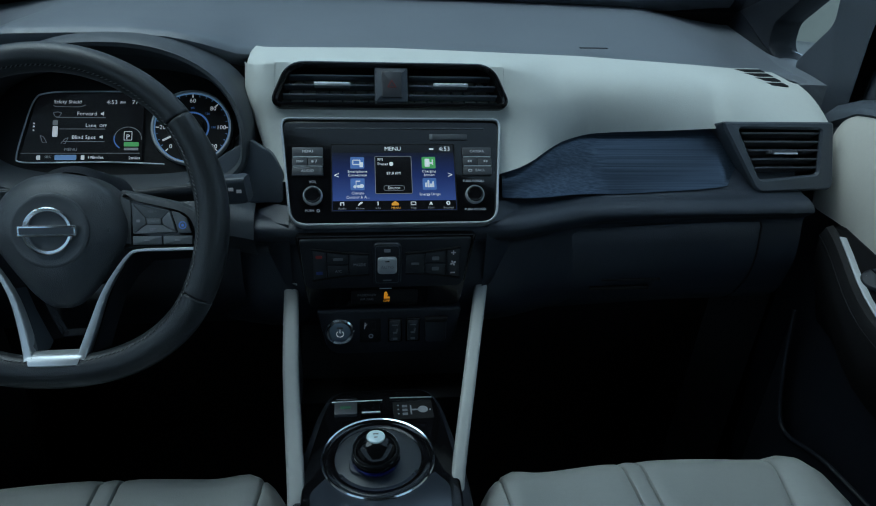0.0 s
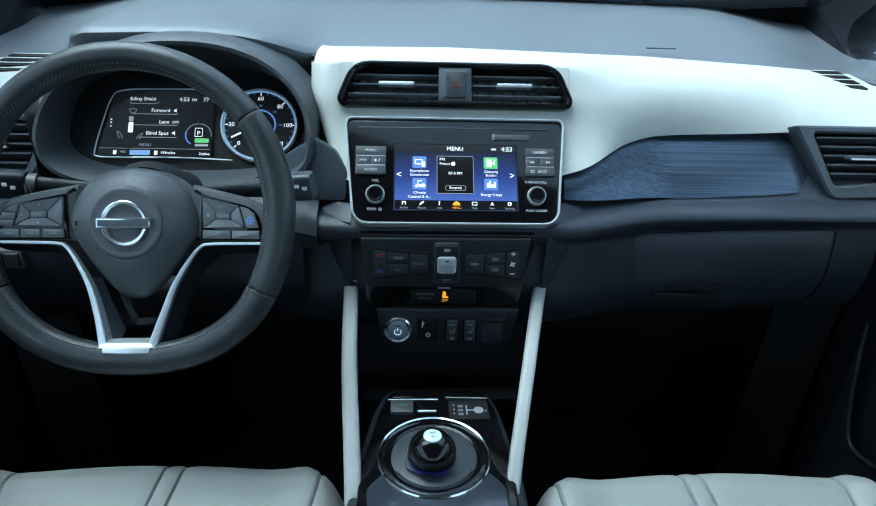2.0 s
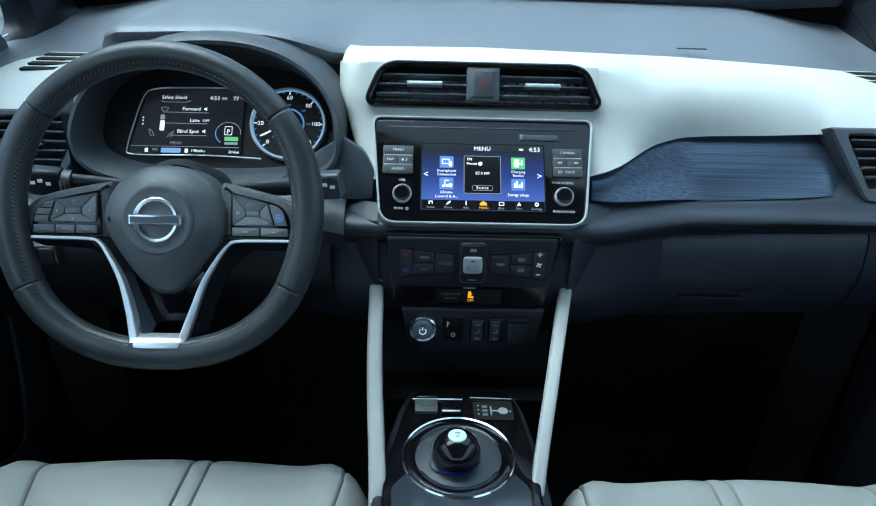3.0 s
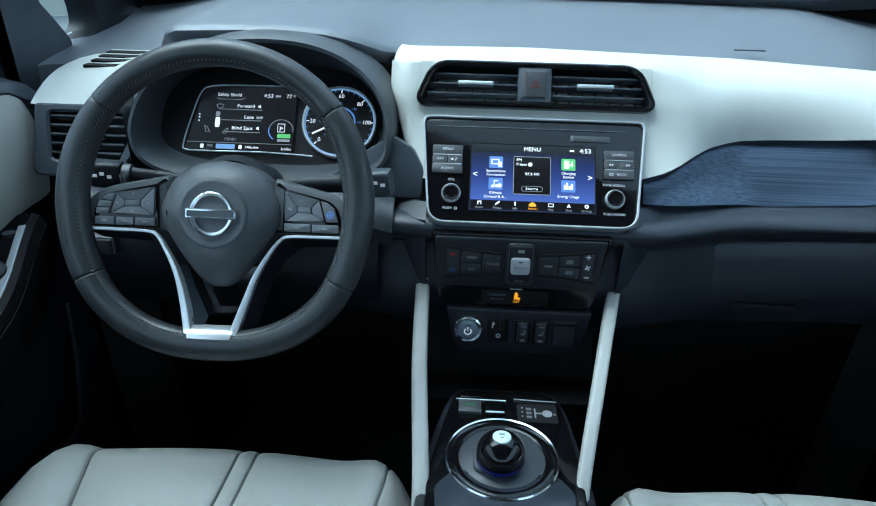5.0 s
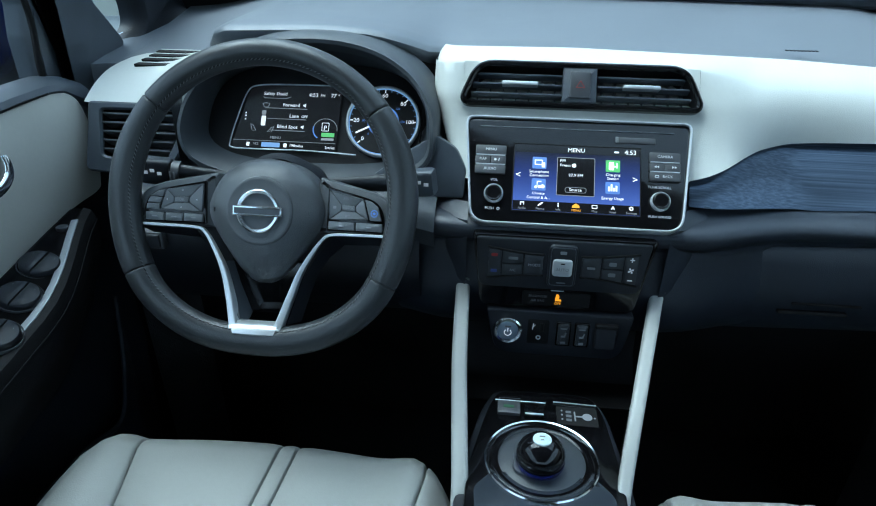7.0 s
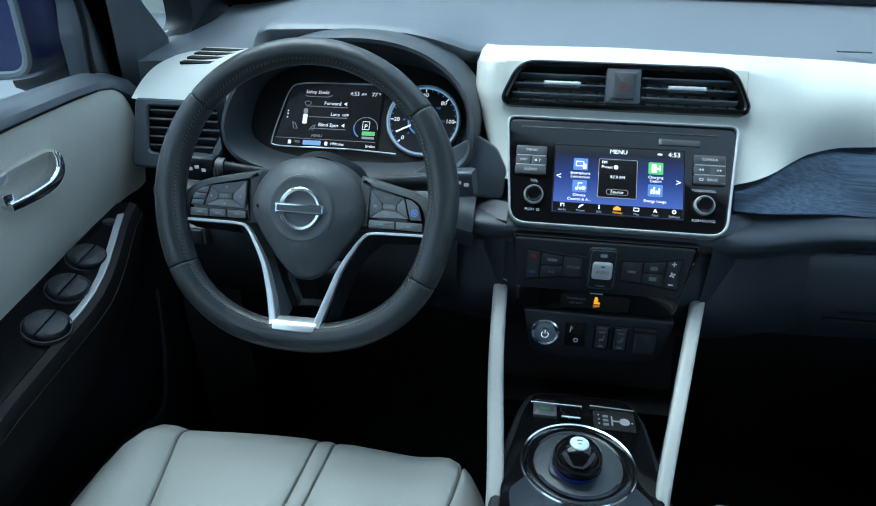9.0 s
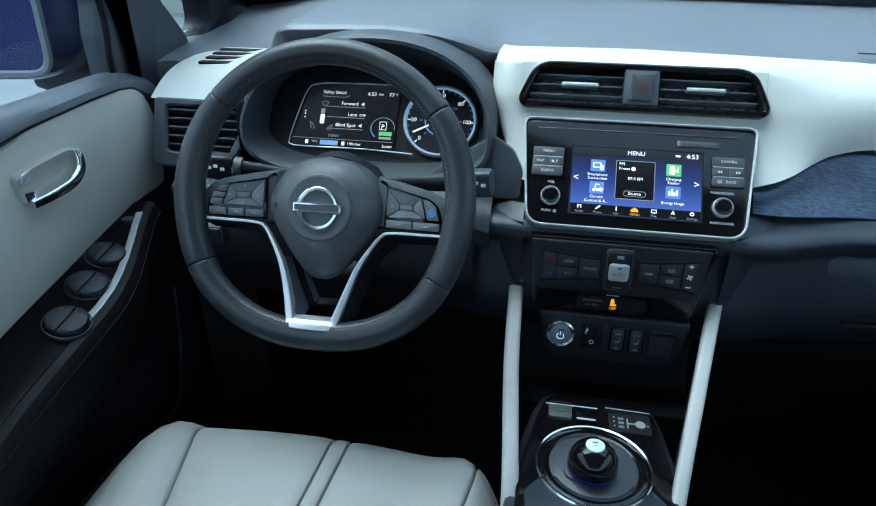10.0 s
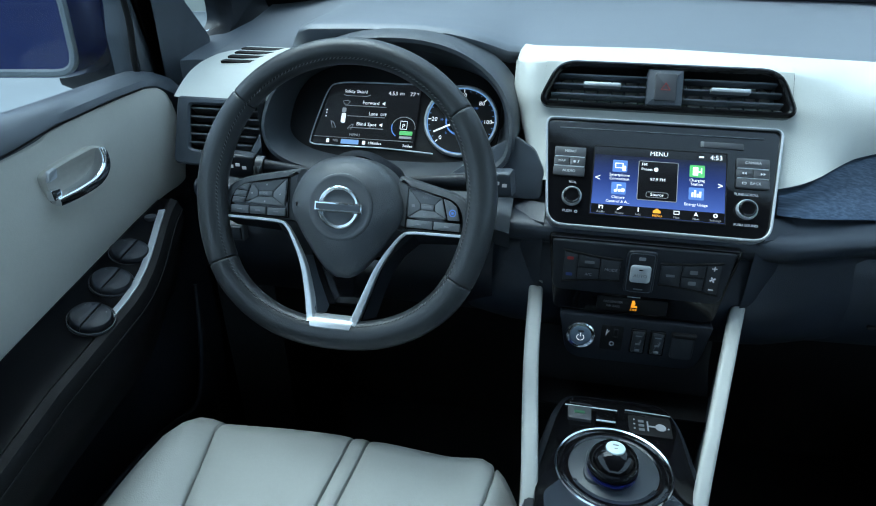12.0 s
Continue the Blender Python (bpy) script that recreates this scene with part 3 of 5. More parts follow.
def side_vent(s):
    d = thing("side_air_vent", "graphite framed air outlet with black slats at the dash end", "air vent", frame_of(DX[s], 1.110, 0.745, 0.36, 0.93), group="side air vents")
    w = lambda pts: [(s * x, y) for x, y in pts]
    out = w(rpoly([(0.560, -0.058), (0.681, -0.054), (0.679, 0.045), (0.502, 0.045)], [0.012, 0.012, 0.006, 0.004], 4))
    hole = w(rpoly([(0.564, -0.039), (0.655, -0.031), (0.659, 0.034), (0.529, 0.035)], 0.006, 4))
    part("frame", band(out, hole, -0.03, 0.006, 0.003), FRAME, d, "graphite satin frame")
    part("throat", rings([[(x, y, 0.0) for x, y in hole], [(x, y, -0.05) for x, y in inset(hole, 0.004)]], caps=False), SHADE, d)
    part("back", plate(hole, -0.052, -0.05), SHADE, d)
    for i in range(5):
        v = -0.024 + 0.0125 * i
        a, b = s * (0.5475 - 0.45 * v), s * 0.658
        sl = moved(box(min(a, b), -0.010, -0.0013, max(a, b), 0.010, 0.0013, 0.001), Matrix.Translation((0, v, -0.008)) @ Matrix.Rotation(radians(72), 4, "X"))
        part("slat", sl, KEY, d)
    tab = part("tab", box(s * 0.600 - 0.022, -0.002, -0.004, s * 0.600 + 0.020, 0.005, 0.008, 0.002), KEY, d, "black adjusting tab")
    # the glint along the tab's lower edge, modelled as a silver strip
    part("tab_glint", box(s * 0.600 - 0.017, -0.0026, 0.004, s * 0.600 + 0.020, 0.0002, 0.0095, 0.001), SILVER, tab, "silver strip drawn in for the glint on the tab")
    return d


side_vent(-1)
side_vent(1)


# ---------- touch-screen radio ----------
def radio():
    d = thing("radio_unit", "gloss black touch-screen radio with a silver rim, showing a blue menu", "car radio", frame_of(0.0045, 1.0405, 0.7335, 0.057, 0.067))
    out = rpoly([(-0.130, -0.0635), (0.129, -0.0635), (0.1435, 0.0815), (-0.1435, 0.0815)], [0.022, 0.022, 0.013, 0.013], 7)
    part("housing", plate(inset(out, 0.001), -0.03, 0.003, 0.001), PIANO, d, "gloss black face")
    part("rim", band(out, inset(out, 0.0028), -0.028, 0.0065, 0.001), SILVER, d, "bright silver rim")
    part("disc_slot", box(-0.124, 0.0665, 0.0028, 0.120, 0.0680, 0.0038, 0.0004), FRAME, d)
    part("card_cover", plate(rect(0.047, 0.0515, 0.097, 0.0595, 0.001), 0.002, 0.0042, 0.0006), KEY, d)
    part("card_latch", plate(rect(0.0475, 0.0515, 0.051, 0.0595, 0.0006), 0.002, 0.0048, 0.0006), DIM, d)
    scr = part("display", plate(rect(-0.0778, -0.044, 0.0775, 0.044), 0.0025, 0.0036), LCD, d, "lit blue menu screen")
    part("screen_edge", band(rect(-0.0795, -0.0457, 0.0792, 0.0457), rect(-0.0778, -0.044, 0.0775, 0.044), 0.002, 0.0040, 0.0004), SHADE, d)
    z = 0.0038
    flat = lambda name, poly, mat, dz=0.0: part(name, plate(poly, z - 0.0002, z + 0.0002 + dz), mat, scr)
    flat("status_bar", rect(-0.0776, 0.0335, 0.0773, 0.0438), TFT)
    flat("shortcut_bar", rect(-0.0776, -0.0438, 0.0773, -0.0315), TFT)
    c = rect(-0.0245, -0.0225, 0.0225, 0.0285, 0.002)
    flat("tuner_tile", c, TFT, 0.0001)
    part("tuner_outline", band(c, inset(c, 0.0007), z, z + 0.0006, 0.0001), LITGREY, scr)
    say = lambda text, size, x, y, mat=LIT, align="CENTER": part("caption", writing(text, size, x, y, z + 0.0008, align), mat, scr)
    say("MENU", 0.0078, -0.001, 0.0382)
    say("4:53", 0.0086, 0.066, 0.0382)
    say("FM", 0.0055, -0.021, 0.0235, LIT, "LEFT")
    say("Preset", 0.0052, -0.021, 0.0175, LIT, "LEFT")
    part("preset_dot", plate(circle(-0.0035, 0.0178, 0.0026, 16), z, z + 0.0008), LIT, scr)
    say("97.9 FM", 0.0056, -0.001, 0.0045)
    b = rect(-0.014, -0.0185, 0.0125, -0.0112, 0.0035)
    part("source_key", band(b, inset(b, 0.0006), z, z + 0.0006, 0.0001), LITGREY, scr)
    say("Source", 0.0056, -0.001, -0.0148)
    say("<", 0.012, -0.0725, 0.002)
    say(">", 0.012, 0.0715, 0.002)
    say("Smartphone", 0.0050, -0.0465, 0.0075)
    say("Connection", 0.0050, -0.0465, 0.0025)
    say("Climate", 0.0050, -0.0465, -0.0215)
    say("Control & A...", 0.0050, -0.0465, -0.0270)
    say("Charging", 0.0050, 0.0445, 0.0075)
    say("Station", 0.0050, 0.0445, 0.0025)
    say("Energy Usage", 0.0050, 0.0445, -0.0235)
    for x, y, mat in ((-0.0465, 0.0195, LITBLUE), (-0.0465, -0.0095, LITBLUE), (0.0445, 0.0195, LITGREEN), (0.0445, -0.0095, LITBLUE)):
        part("icon_tile", plate(rect(x - 0.0088, y - 0.0078, x + 0.0088, y + 0.0078, 0.0015), z, z + 0.0004), mat, scr)
    mark = lambda poly: part("icon", plate(poly, z + 0.0004, z + 0.0009), LIT, scr)
    e = rect(-0.0525, 0.0165, -0.0425, 0.0235, 0.0008)
    part("icon", band(e, inset(e, 0.0011), z + 0.0004, z + 0.0009, 0.0001), LIT, scr)
    mark(rect(-0.0435, 0.0135, -0.0395, 0.0200, 0.0006))
    mark(circle(-0.050, -0.013, 0.0018, 12)), mark(circle(-0.0455, -0.0125, 0.0018, 12)), mark(rect(-0.0488, -0.013, -0.048, -0.005)), mark(rect(-0.0488, -0.0062, -0.0432, -0.005))
    mark(circle(-0.0415, -0.012, 0.0026, 8))
    mark(rect(0.0395, 0.0140, 0.0455, 0.0245, 0.0007)), mark(rect(0.0455, 0.0180, 0.0500, 0.0195)), mark(rect(0.0488, 0.0165, 0.0500, 0.0235))
    for k, h in enumerate((0.006, 0.009, 0.0045, 0.0075)):
        mark(rect(0.0390 + 0.003 * k, -0.0140, 0.0411 + 0.003 * k, -0.0140 + h))
    names = ("Audio", "Phone", "Info", "MENU", "Map", "Navi", "Settings")
    for k, n in enumerate(names):
        x = -0.066 + 0.0222 * k
        say(n, 0.0042, x, -0.0415, LITORANGE if n == "MENU" else LITGREY)
    mark([(-0.0685, -0.0375), (-0.0672, -0.0375), (-0.0672, -0.0345), (-0.0645, -0.0345), (-0.0645, -0.0375), (-0.0635, -0.0375), (-0.0635, -0.0332), (-0.0685, -0.0332)])
    mark([(-0.0468, -0.0378), (-0.0455, -0.0378), (-0.0410, -0.0345), (-0.0405, -0.0330), (-0.0425, -0.0330), (-0.0455, -0.0355)])
    mark(rect(-0.0223, -0.0378, -0.0209, -0.0348)), mark(circle(-0.0216, -0.0335, 0.0009, 10))
    part("icon", plate([(-0.0045, -0.0380), (0.0045, -0.0380), (0.0045, -0.0355), (0.0, -0.0322), (-0.0045, -0.0355)], z + 0.0004, z + 0.0009), LITORANGE, scr)
    e = rect(0.0195, -0.0378, 0.0262, -0.0332, 0.0005)
    part("icon", band(e, inset(e, 0.0008), z + 0.0004, z + 0.0009, 0.0001), LIT, scr)
    mark([(0.0425, -0.0380), (0.0450, -0.0368), (0.0475, -0.0380), (0.0450, -0.0328)])
    e = circle(0.0672, -0.0355, 0.0026, 14)
    part("icon", band(e, inset(e, 0.0013), z + 0.0004, z + 0.0009, 0.0001), LIT, scr)
    mark(rect(0.046, 0.0372, 0.0515, 0.0392, 0.0004))
    # keys and knobs on both sides
    for s in (-1, 1):
        x0, x1 = (-0.1275, -0.0890) if s < 0 else (0.0890, 0.1265)
        rows = ((0.0275, 0.0400), (0.0150, 0.0262), (0.0020, 0.0137))
        for k, (a, b) in enumerate(rows):
            keys = [(x0, x1)] if k != 1 else [(x0, (x0 + x1) / 2 - 0.0003), ((x0 + x1) / 2 + 0.0003, x1)]
            for p, q in keys:
                part("key", plate(rect(p, a, q, b, 0.0016 if k != 1 else 0.0006), 0.002, 0.0062, 0.0008), KEY, d, "soft grey key")
        for v in (0.0268, 0.0143):
            part("key_line", plate(rect(x0 + 0.001, v - 0.0004, x1 - 0.001, v + 0.0004), 0.003, 0.0066), SILVER, d)
        xm = (x0 + x1) / 2
        word = lambda t, size, x, y, h=0.0066, mat=MARK: part("key_print", writing(t, size, x, y, h), mat, d)
        if s < 0:
            word("MENU", 0.0050, xm, 0.0340), word("MAP", 0.0046, xm - 0.0095, 0.0206), word("AUDIO", 0.0050, xm, 0.0078)
            part("key_print", plate(circle(xm + 0.006, 0.0206, 0.0016, 10), 0.006, 0.0066), MARK, d)
            part("key_print", plate([(xm + 0.0095, 0.0188), (xm + 0.0106, 0.0188), (xm + 0.0118, 0.0226), (xm + 0.0107, 0.0226)], 0.006, 0.0066), MARK, d)
            word("VOL", 0.0048, -0.1022, -0.0058, 0.0036), word("PUSH", 0.0048, -0.106, -0.0437, 0.0036)
            e = circle(-0.0955, -0.0437, 0.0019, 14)
            part("key_print", band(e, inset(e, 0.0006), 0.003, 0.0037, 0.0001), MARK, d)
        else:
            word("CAMERA", 0.0048, xm, 0.0340), word("BACK", 0.0048, xm + 0.003, 0.0078)
            for dx in (-0.0105, 0.0085):
                for j in (0, 0.003):
                    f = 1 if dx > 0 else -1
                    part("key_print", plate([(xm + dx + j, 0.0206 - 0.0017), (xm + dx + j, 0.0206 + 0.0017), (xm + dx + j + 0.0026 * f, 0.0206)], 0.006, 0.0066), MARK, d)
            e = rect(xm - 0.0125, 0.0062, xm - 0.0075, 0.0094, 0.001)
            part("key_print", band(e, inset(e, 0.0007), 0.006, 0.0067, 0.0001), MARK, d)
            word("TUNE-SCROLL", 0.0044, 0.1015, -0.0058, 0.0036), word("PUSH SOUND", 0.0044, 0.1015, -0.0440, 0.0036)
        xk = s * 0.1020
        knob = part("knob", lathe([(0.0103, 0.002), (0.0103, 0.008), (0.0096, 0.0100), (0.0084, 0.0106), (0.0078, 0.0100), (0.001, 0.0096)], 40, xk, -0.0245), PIANO, d, "black turning knob")
        part("knob_ring", lathe([(0.0122, 0.002), (0.0122, 0.006), (0.0117, 0.0082), (0.0108, 0.0090), (0.0102, 0.0082)], 40, xk, -0.0245), SILVER, knob, "satin silver knob ring")
    return d


radio()


# ---------- climate panel, switches ----------
def climate():
    d = thing("climate_panel", "matt black climate control panel with a silver automatic key", "control panel", frame_of(-0.007, 0.992, 0.626, 0.02, 1))
    top = rpoly([(-0.100, -0.052), (0.096, -0.052), (0.113, 0.050), (-0.113, 0.050)], [0.012, 0.012, 0.006, 0.006], 5)
    part("body", plate(top, -0.05, 0.0, 0.002), PIANO, d, "gloss black body")
    part("face", plate(rpoly([(-0.103, -0.022), (0.098, -0.022), (0.107, 0.046), (-0.108, 0.046)], [0.012, 0.012, 0.004, 0.004], 5), 0.0, 0.004, 0.002), DARK, d, "matt black face")
    for s in (-1, 1):
        part("edge_glint", tube(spline([(s * 0.111, 0.049, -0.001), (s * 0.108, 0.034, 0.001), (s * 0.102, 0.0, -0.002), (s * 0.098, -0.03, -0.003)], 5), 0.002), PIANO, d)
    # two bow-tie groups of keys either side of the middle
    for s in (-1, 1):
        x = lambda v: s * v
        up = [0.034 - 0.0075 * math.sin(math.pi / 2 * (1 - t)) for t in (1, 0.75, 0.5, 0.25, 0)]
        xo = [0.0935, 0.076, 0.0575, 0.040, 0.0225]
        for lo_hi in (1, -1):
            path = [(x(a), (lo_hi * (b - 0.012) + 0.012), 0.0046) for a, b in zip(xo, up)]
            part("trim_line", tube(spline(path, 5), 0.0014, 8), SHADE, d)
        cells = [(0.0755, 0.092, 0.0, 1.0), (0.0485, 0.0745, 0.0, 0.48), (0.0485, 0.0745, 0.52, 1.0), (0.0235, 0.0475, 0.0, 1.0)]
        for a, b, f0, f1 in cells:
            half = lambda v: float(np.interp(v, xo[::-1], up[::-1])) - 0.0135
            q = [(x(a), 0.012 - half(a) + 2 * half(a) * f0), (x(b), 0.012 - half(b) + 2 * half(b) * f0), (x(b), 0.012 - half(b) + 2 * half(b) * f1), (x(a), 0.012 - half(a) + 2 * half(a) * f1)]
            part("key", plate(inset(q, 0.0005), 0.003, 0.0058, 0.0008), CKEY, d, "matt black key")
    say = lambda t, size, u, v, mat=DIM, h=0.0062: part("key_print", writing(t, size, u, v, h), mat, d)
    say("MODE", 0.0055, -0.0345, 0.012, PRINT), say("A/C", 0.0050, -0.061, 0.0035, PRINT)
    bar = lambda a, b, w, h, mat=DIM, zz=0.0062: part("key_print", plate(rect(a - w / 2, b - h / 2, a + w / 2, b + h / 2, min(w, h) * 0.3), zz - 0.001, zz), mat, d)
    bar(-0.061, 0.0200, 0.012, 0.0035), bar(-0.0845, 0.0235, 0.008, 0.004, LITRED), bar(-0.0845, 0.0015, 0.008, 0.004, NAVY)
    bar(0.0355, 0.012, 0.010, 0.0030), bar(0.0615, 0.0190, 0.009, 0.005), bar(0.0615, 0.0045, 0.009, 0.005)
    bar(0.0840, 0.0265, 0.006, 0.0012, MARK), bar(0.0840, 0.0265, 0.0012, 0.006, MARK), bar(0.0840, -0.0015, 0.006, 0.0014, MARK)
    part("fan_mark", join(*[moved(plate(circle(0.0022, 0, 0.0018, 10, 0.0011), 0.005, 0.0062), Matrix.Translation((0.084, 0.012, 0)) @ Matrix.Rotation(math.pi / 2 * k + 0.5, 4, "Z")) for k in range(4)]), MARK, d)
    m = rect(-0.0180, -0.0160, 0.0180, 0.0415, 0.008, 6)
    part("middle_pod", plate(m, 0.002, 0.0085, 0.003), DARK, d, "raised black pod")
    part("pod_line", band(inset(m, 0.0028), inset(m, 0.0036), 0.008, 0.0089, 0.0002), FRAME, d)
    part("auto_key", plate(rect(-0.0122, 0.0005, 0.0122, 0.0236, 0.005, 6), 0.008, 0.0118, 0.002), SILVER, d, "satin silver key")
    say("AUTO", 0.0058, 0.0, 0.0105, DIM, 0.0121)
    bar(0.0, 0.0185, 0.005, 0.0014, SHADE, 0.0121), bar(0.0, 0.0320, 0.008, 0.0040, PRINT, 0.0092), bar(0.0, -0.0092, 0.011, 0.0016, DIM, 0.0090)
    lamp = part("indicator_plate", plate(rect(-0.046, -0.047, 0.040, -0.027, 0.003), 0.0, 0.0015, 0.0008), SHADE, d)
    part("lamp_print", writing("PASSENGER", 0.0046, -0.026, -0.0335, 0.002), DIM, lamp)
    part("lamp_print", writing("AIR BAG", 0.0046, -0.026, -0.0395, 0.002), DIM, lamp)
    part("lamp_print", writing("OFF", 0.0050, -0.0005, -0.0425, 0.002), LITORANGE, lamp)
    part("lamp_symbol", join(plate(circle(-0.0015, -0.0310, 0.0019, 12), 0.001, 0.002), plate([(-0.004, -0.0390), (0.004, -0.0390), (0.0035, -0.0365), (0.0, -0.0365), (0.0015, -0.0325), (-0.0035, -0.0325)], 0.001, 0.002)), LITORANGE, lamp)
    # highlight below the pod, drawn as a thin silver sliver
    part("pod_glint", box(-0.010, -0.0255, 0.0, 0.006, -0.0245, 0.0012, 0.0003), SILVER, d)
    return d


def switch_row():
    d = thing("switch_panel", "black lower switch panel with a round start button", "control panel", frame_of(-0.002, 0.986, 0.5415, 0.03, 1))
    part("body", plate(rpoly([(-0.082, -0.036), (0.082, -0.036), (0.094, 0.030), (-0.096, 0.030)], [0.02, 0.02, 0.005, 0.005], 6), -0.04, 0.0, 0.003), DARK, d, "black moulded body")
    b = part("start_button", lathe([(0.0188, -0.002), (0.0188, 0.004), (0.0172, 0.006), (0.0142, 0.0055), (0.0140, 0.0035)], 40, -0.0665, 0.001), CHROME, d, "chrome ringed start button")
    part("cap", lathe([(0.0140, 0.000), (0.0137, 0.0045), (0.012, 0.0055), (0.001, 0.0058)], 36, -0.0665, 0.001), shader("pearl_blue_grey", (0.22, 0.29, 0.36), 0.25, 0.3, vary=0.05), b, "pearl blue-grey cap")
    e = [(-0.0665 + 0.0045 * math.cos(a), -0.001 + 0.0045 * math.sin(a)) for a in np.linspace(2.2, 2 * math.pi + 0.94, 20)]
    part("power_mark", join(tube([(x, y, 0.0058) for x, y in e], 0.0005, 6), tube([(-0.0665, 0.0005, 0.0058), (-0.0665, 0.0055, 0.0058)], 0.0005, 6)), LIT, b)
    part("status_mark", plate(rect(-0.0705, 0.0068, -0.0625, 0.0092, 0.0008), 0.005, 0.0060), KEY, b)
    part("usb_port", join(band(rect(-0.0255, 0.0015, -0.0195, 0.0135, 0.001), rect(-0.0245, 0.0025, -0.0205, 0.0125, 0.0008), 0, 0.002)), SHADE, d)
    part("usb_mark", join(tube([(-0.0345, 0.003, 0.0006), (-0.0335, 0.012, 0.0006)], 0.0005, 6), tube([(-0.0342, 0.006, 0.0006), (-0.031, 0.010, 0.0006)], 0.0004, 6)), MARK, d)
    c = circle(-0.0262, -0.0085, 0.0032, 18)
    part("jack_socket", band(c, inset(c, 0.0013), 0, 0.0012, 0.0003), SILVER, d)
    part("port_plate", plate(rect(-0.041, -0.018, -0.013, 0.018, 0.003), -0.001, 0.0005, 0.0003), SHADE, d)
    for x in (0.0055, 0.0290):
        r = part("seat_heater_switch", plate(rect(x - 0.0095, -0.0175, x + 0.0095, 0.0175, 0.002), -0.002, 0.003, 0.001), PIANO, d, "black seat heater rocker")
        part("rocker", plate(rect(x - 0.0075, -0.0155, x + 0.0075, 0.0155, 0.002), 0.002, 0.0055, 0.002), CKEY, r)
        part("rocker_print", join(plate(rect(x - 0.004, 0.009, x + 0.004, 0.0105), 0.005, 0.0060), plate(rect(x - 0.003, -0.0125, x + 0.003, -0.0095), 0.005, 0.0060), plate([(x - 0.003, -0.003), (x + 0.0025, -0.003), (x + 0.004, 0.004), (x + 0.0025, 0.0045), (x + 0.001, -0.0005), (x - 0.003, -0.0005)], 0.005, 0.0060)), DIM, r)
    p = part("power_socket_lid", plate(rect(0.046, -0.020, 0.074, 0.016, 0.006), -0.002, 0.0035, 0.003), CKEY, d, "black socket lid")
    part("lid_lip", box(0.045, 0.012, 0.0, 0.075, 0.0185, 0.006, 0.002), SHADE, p)
    return d


climate()
switch_row()


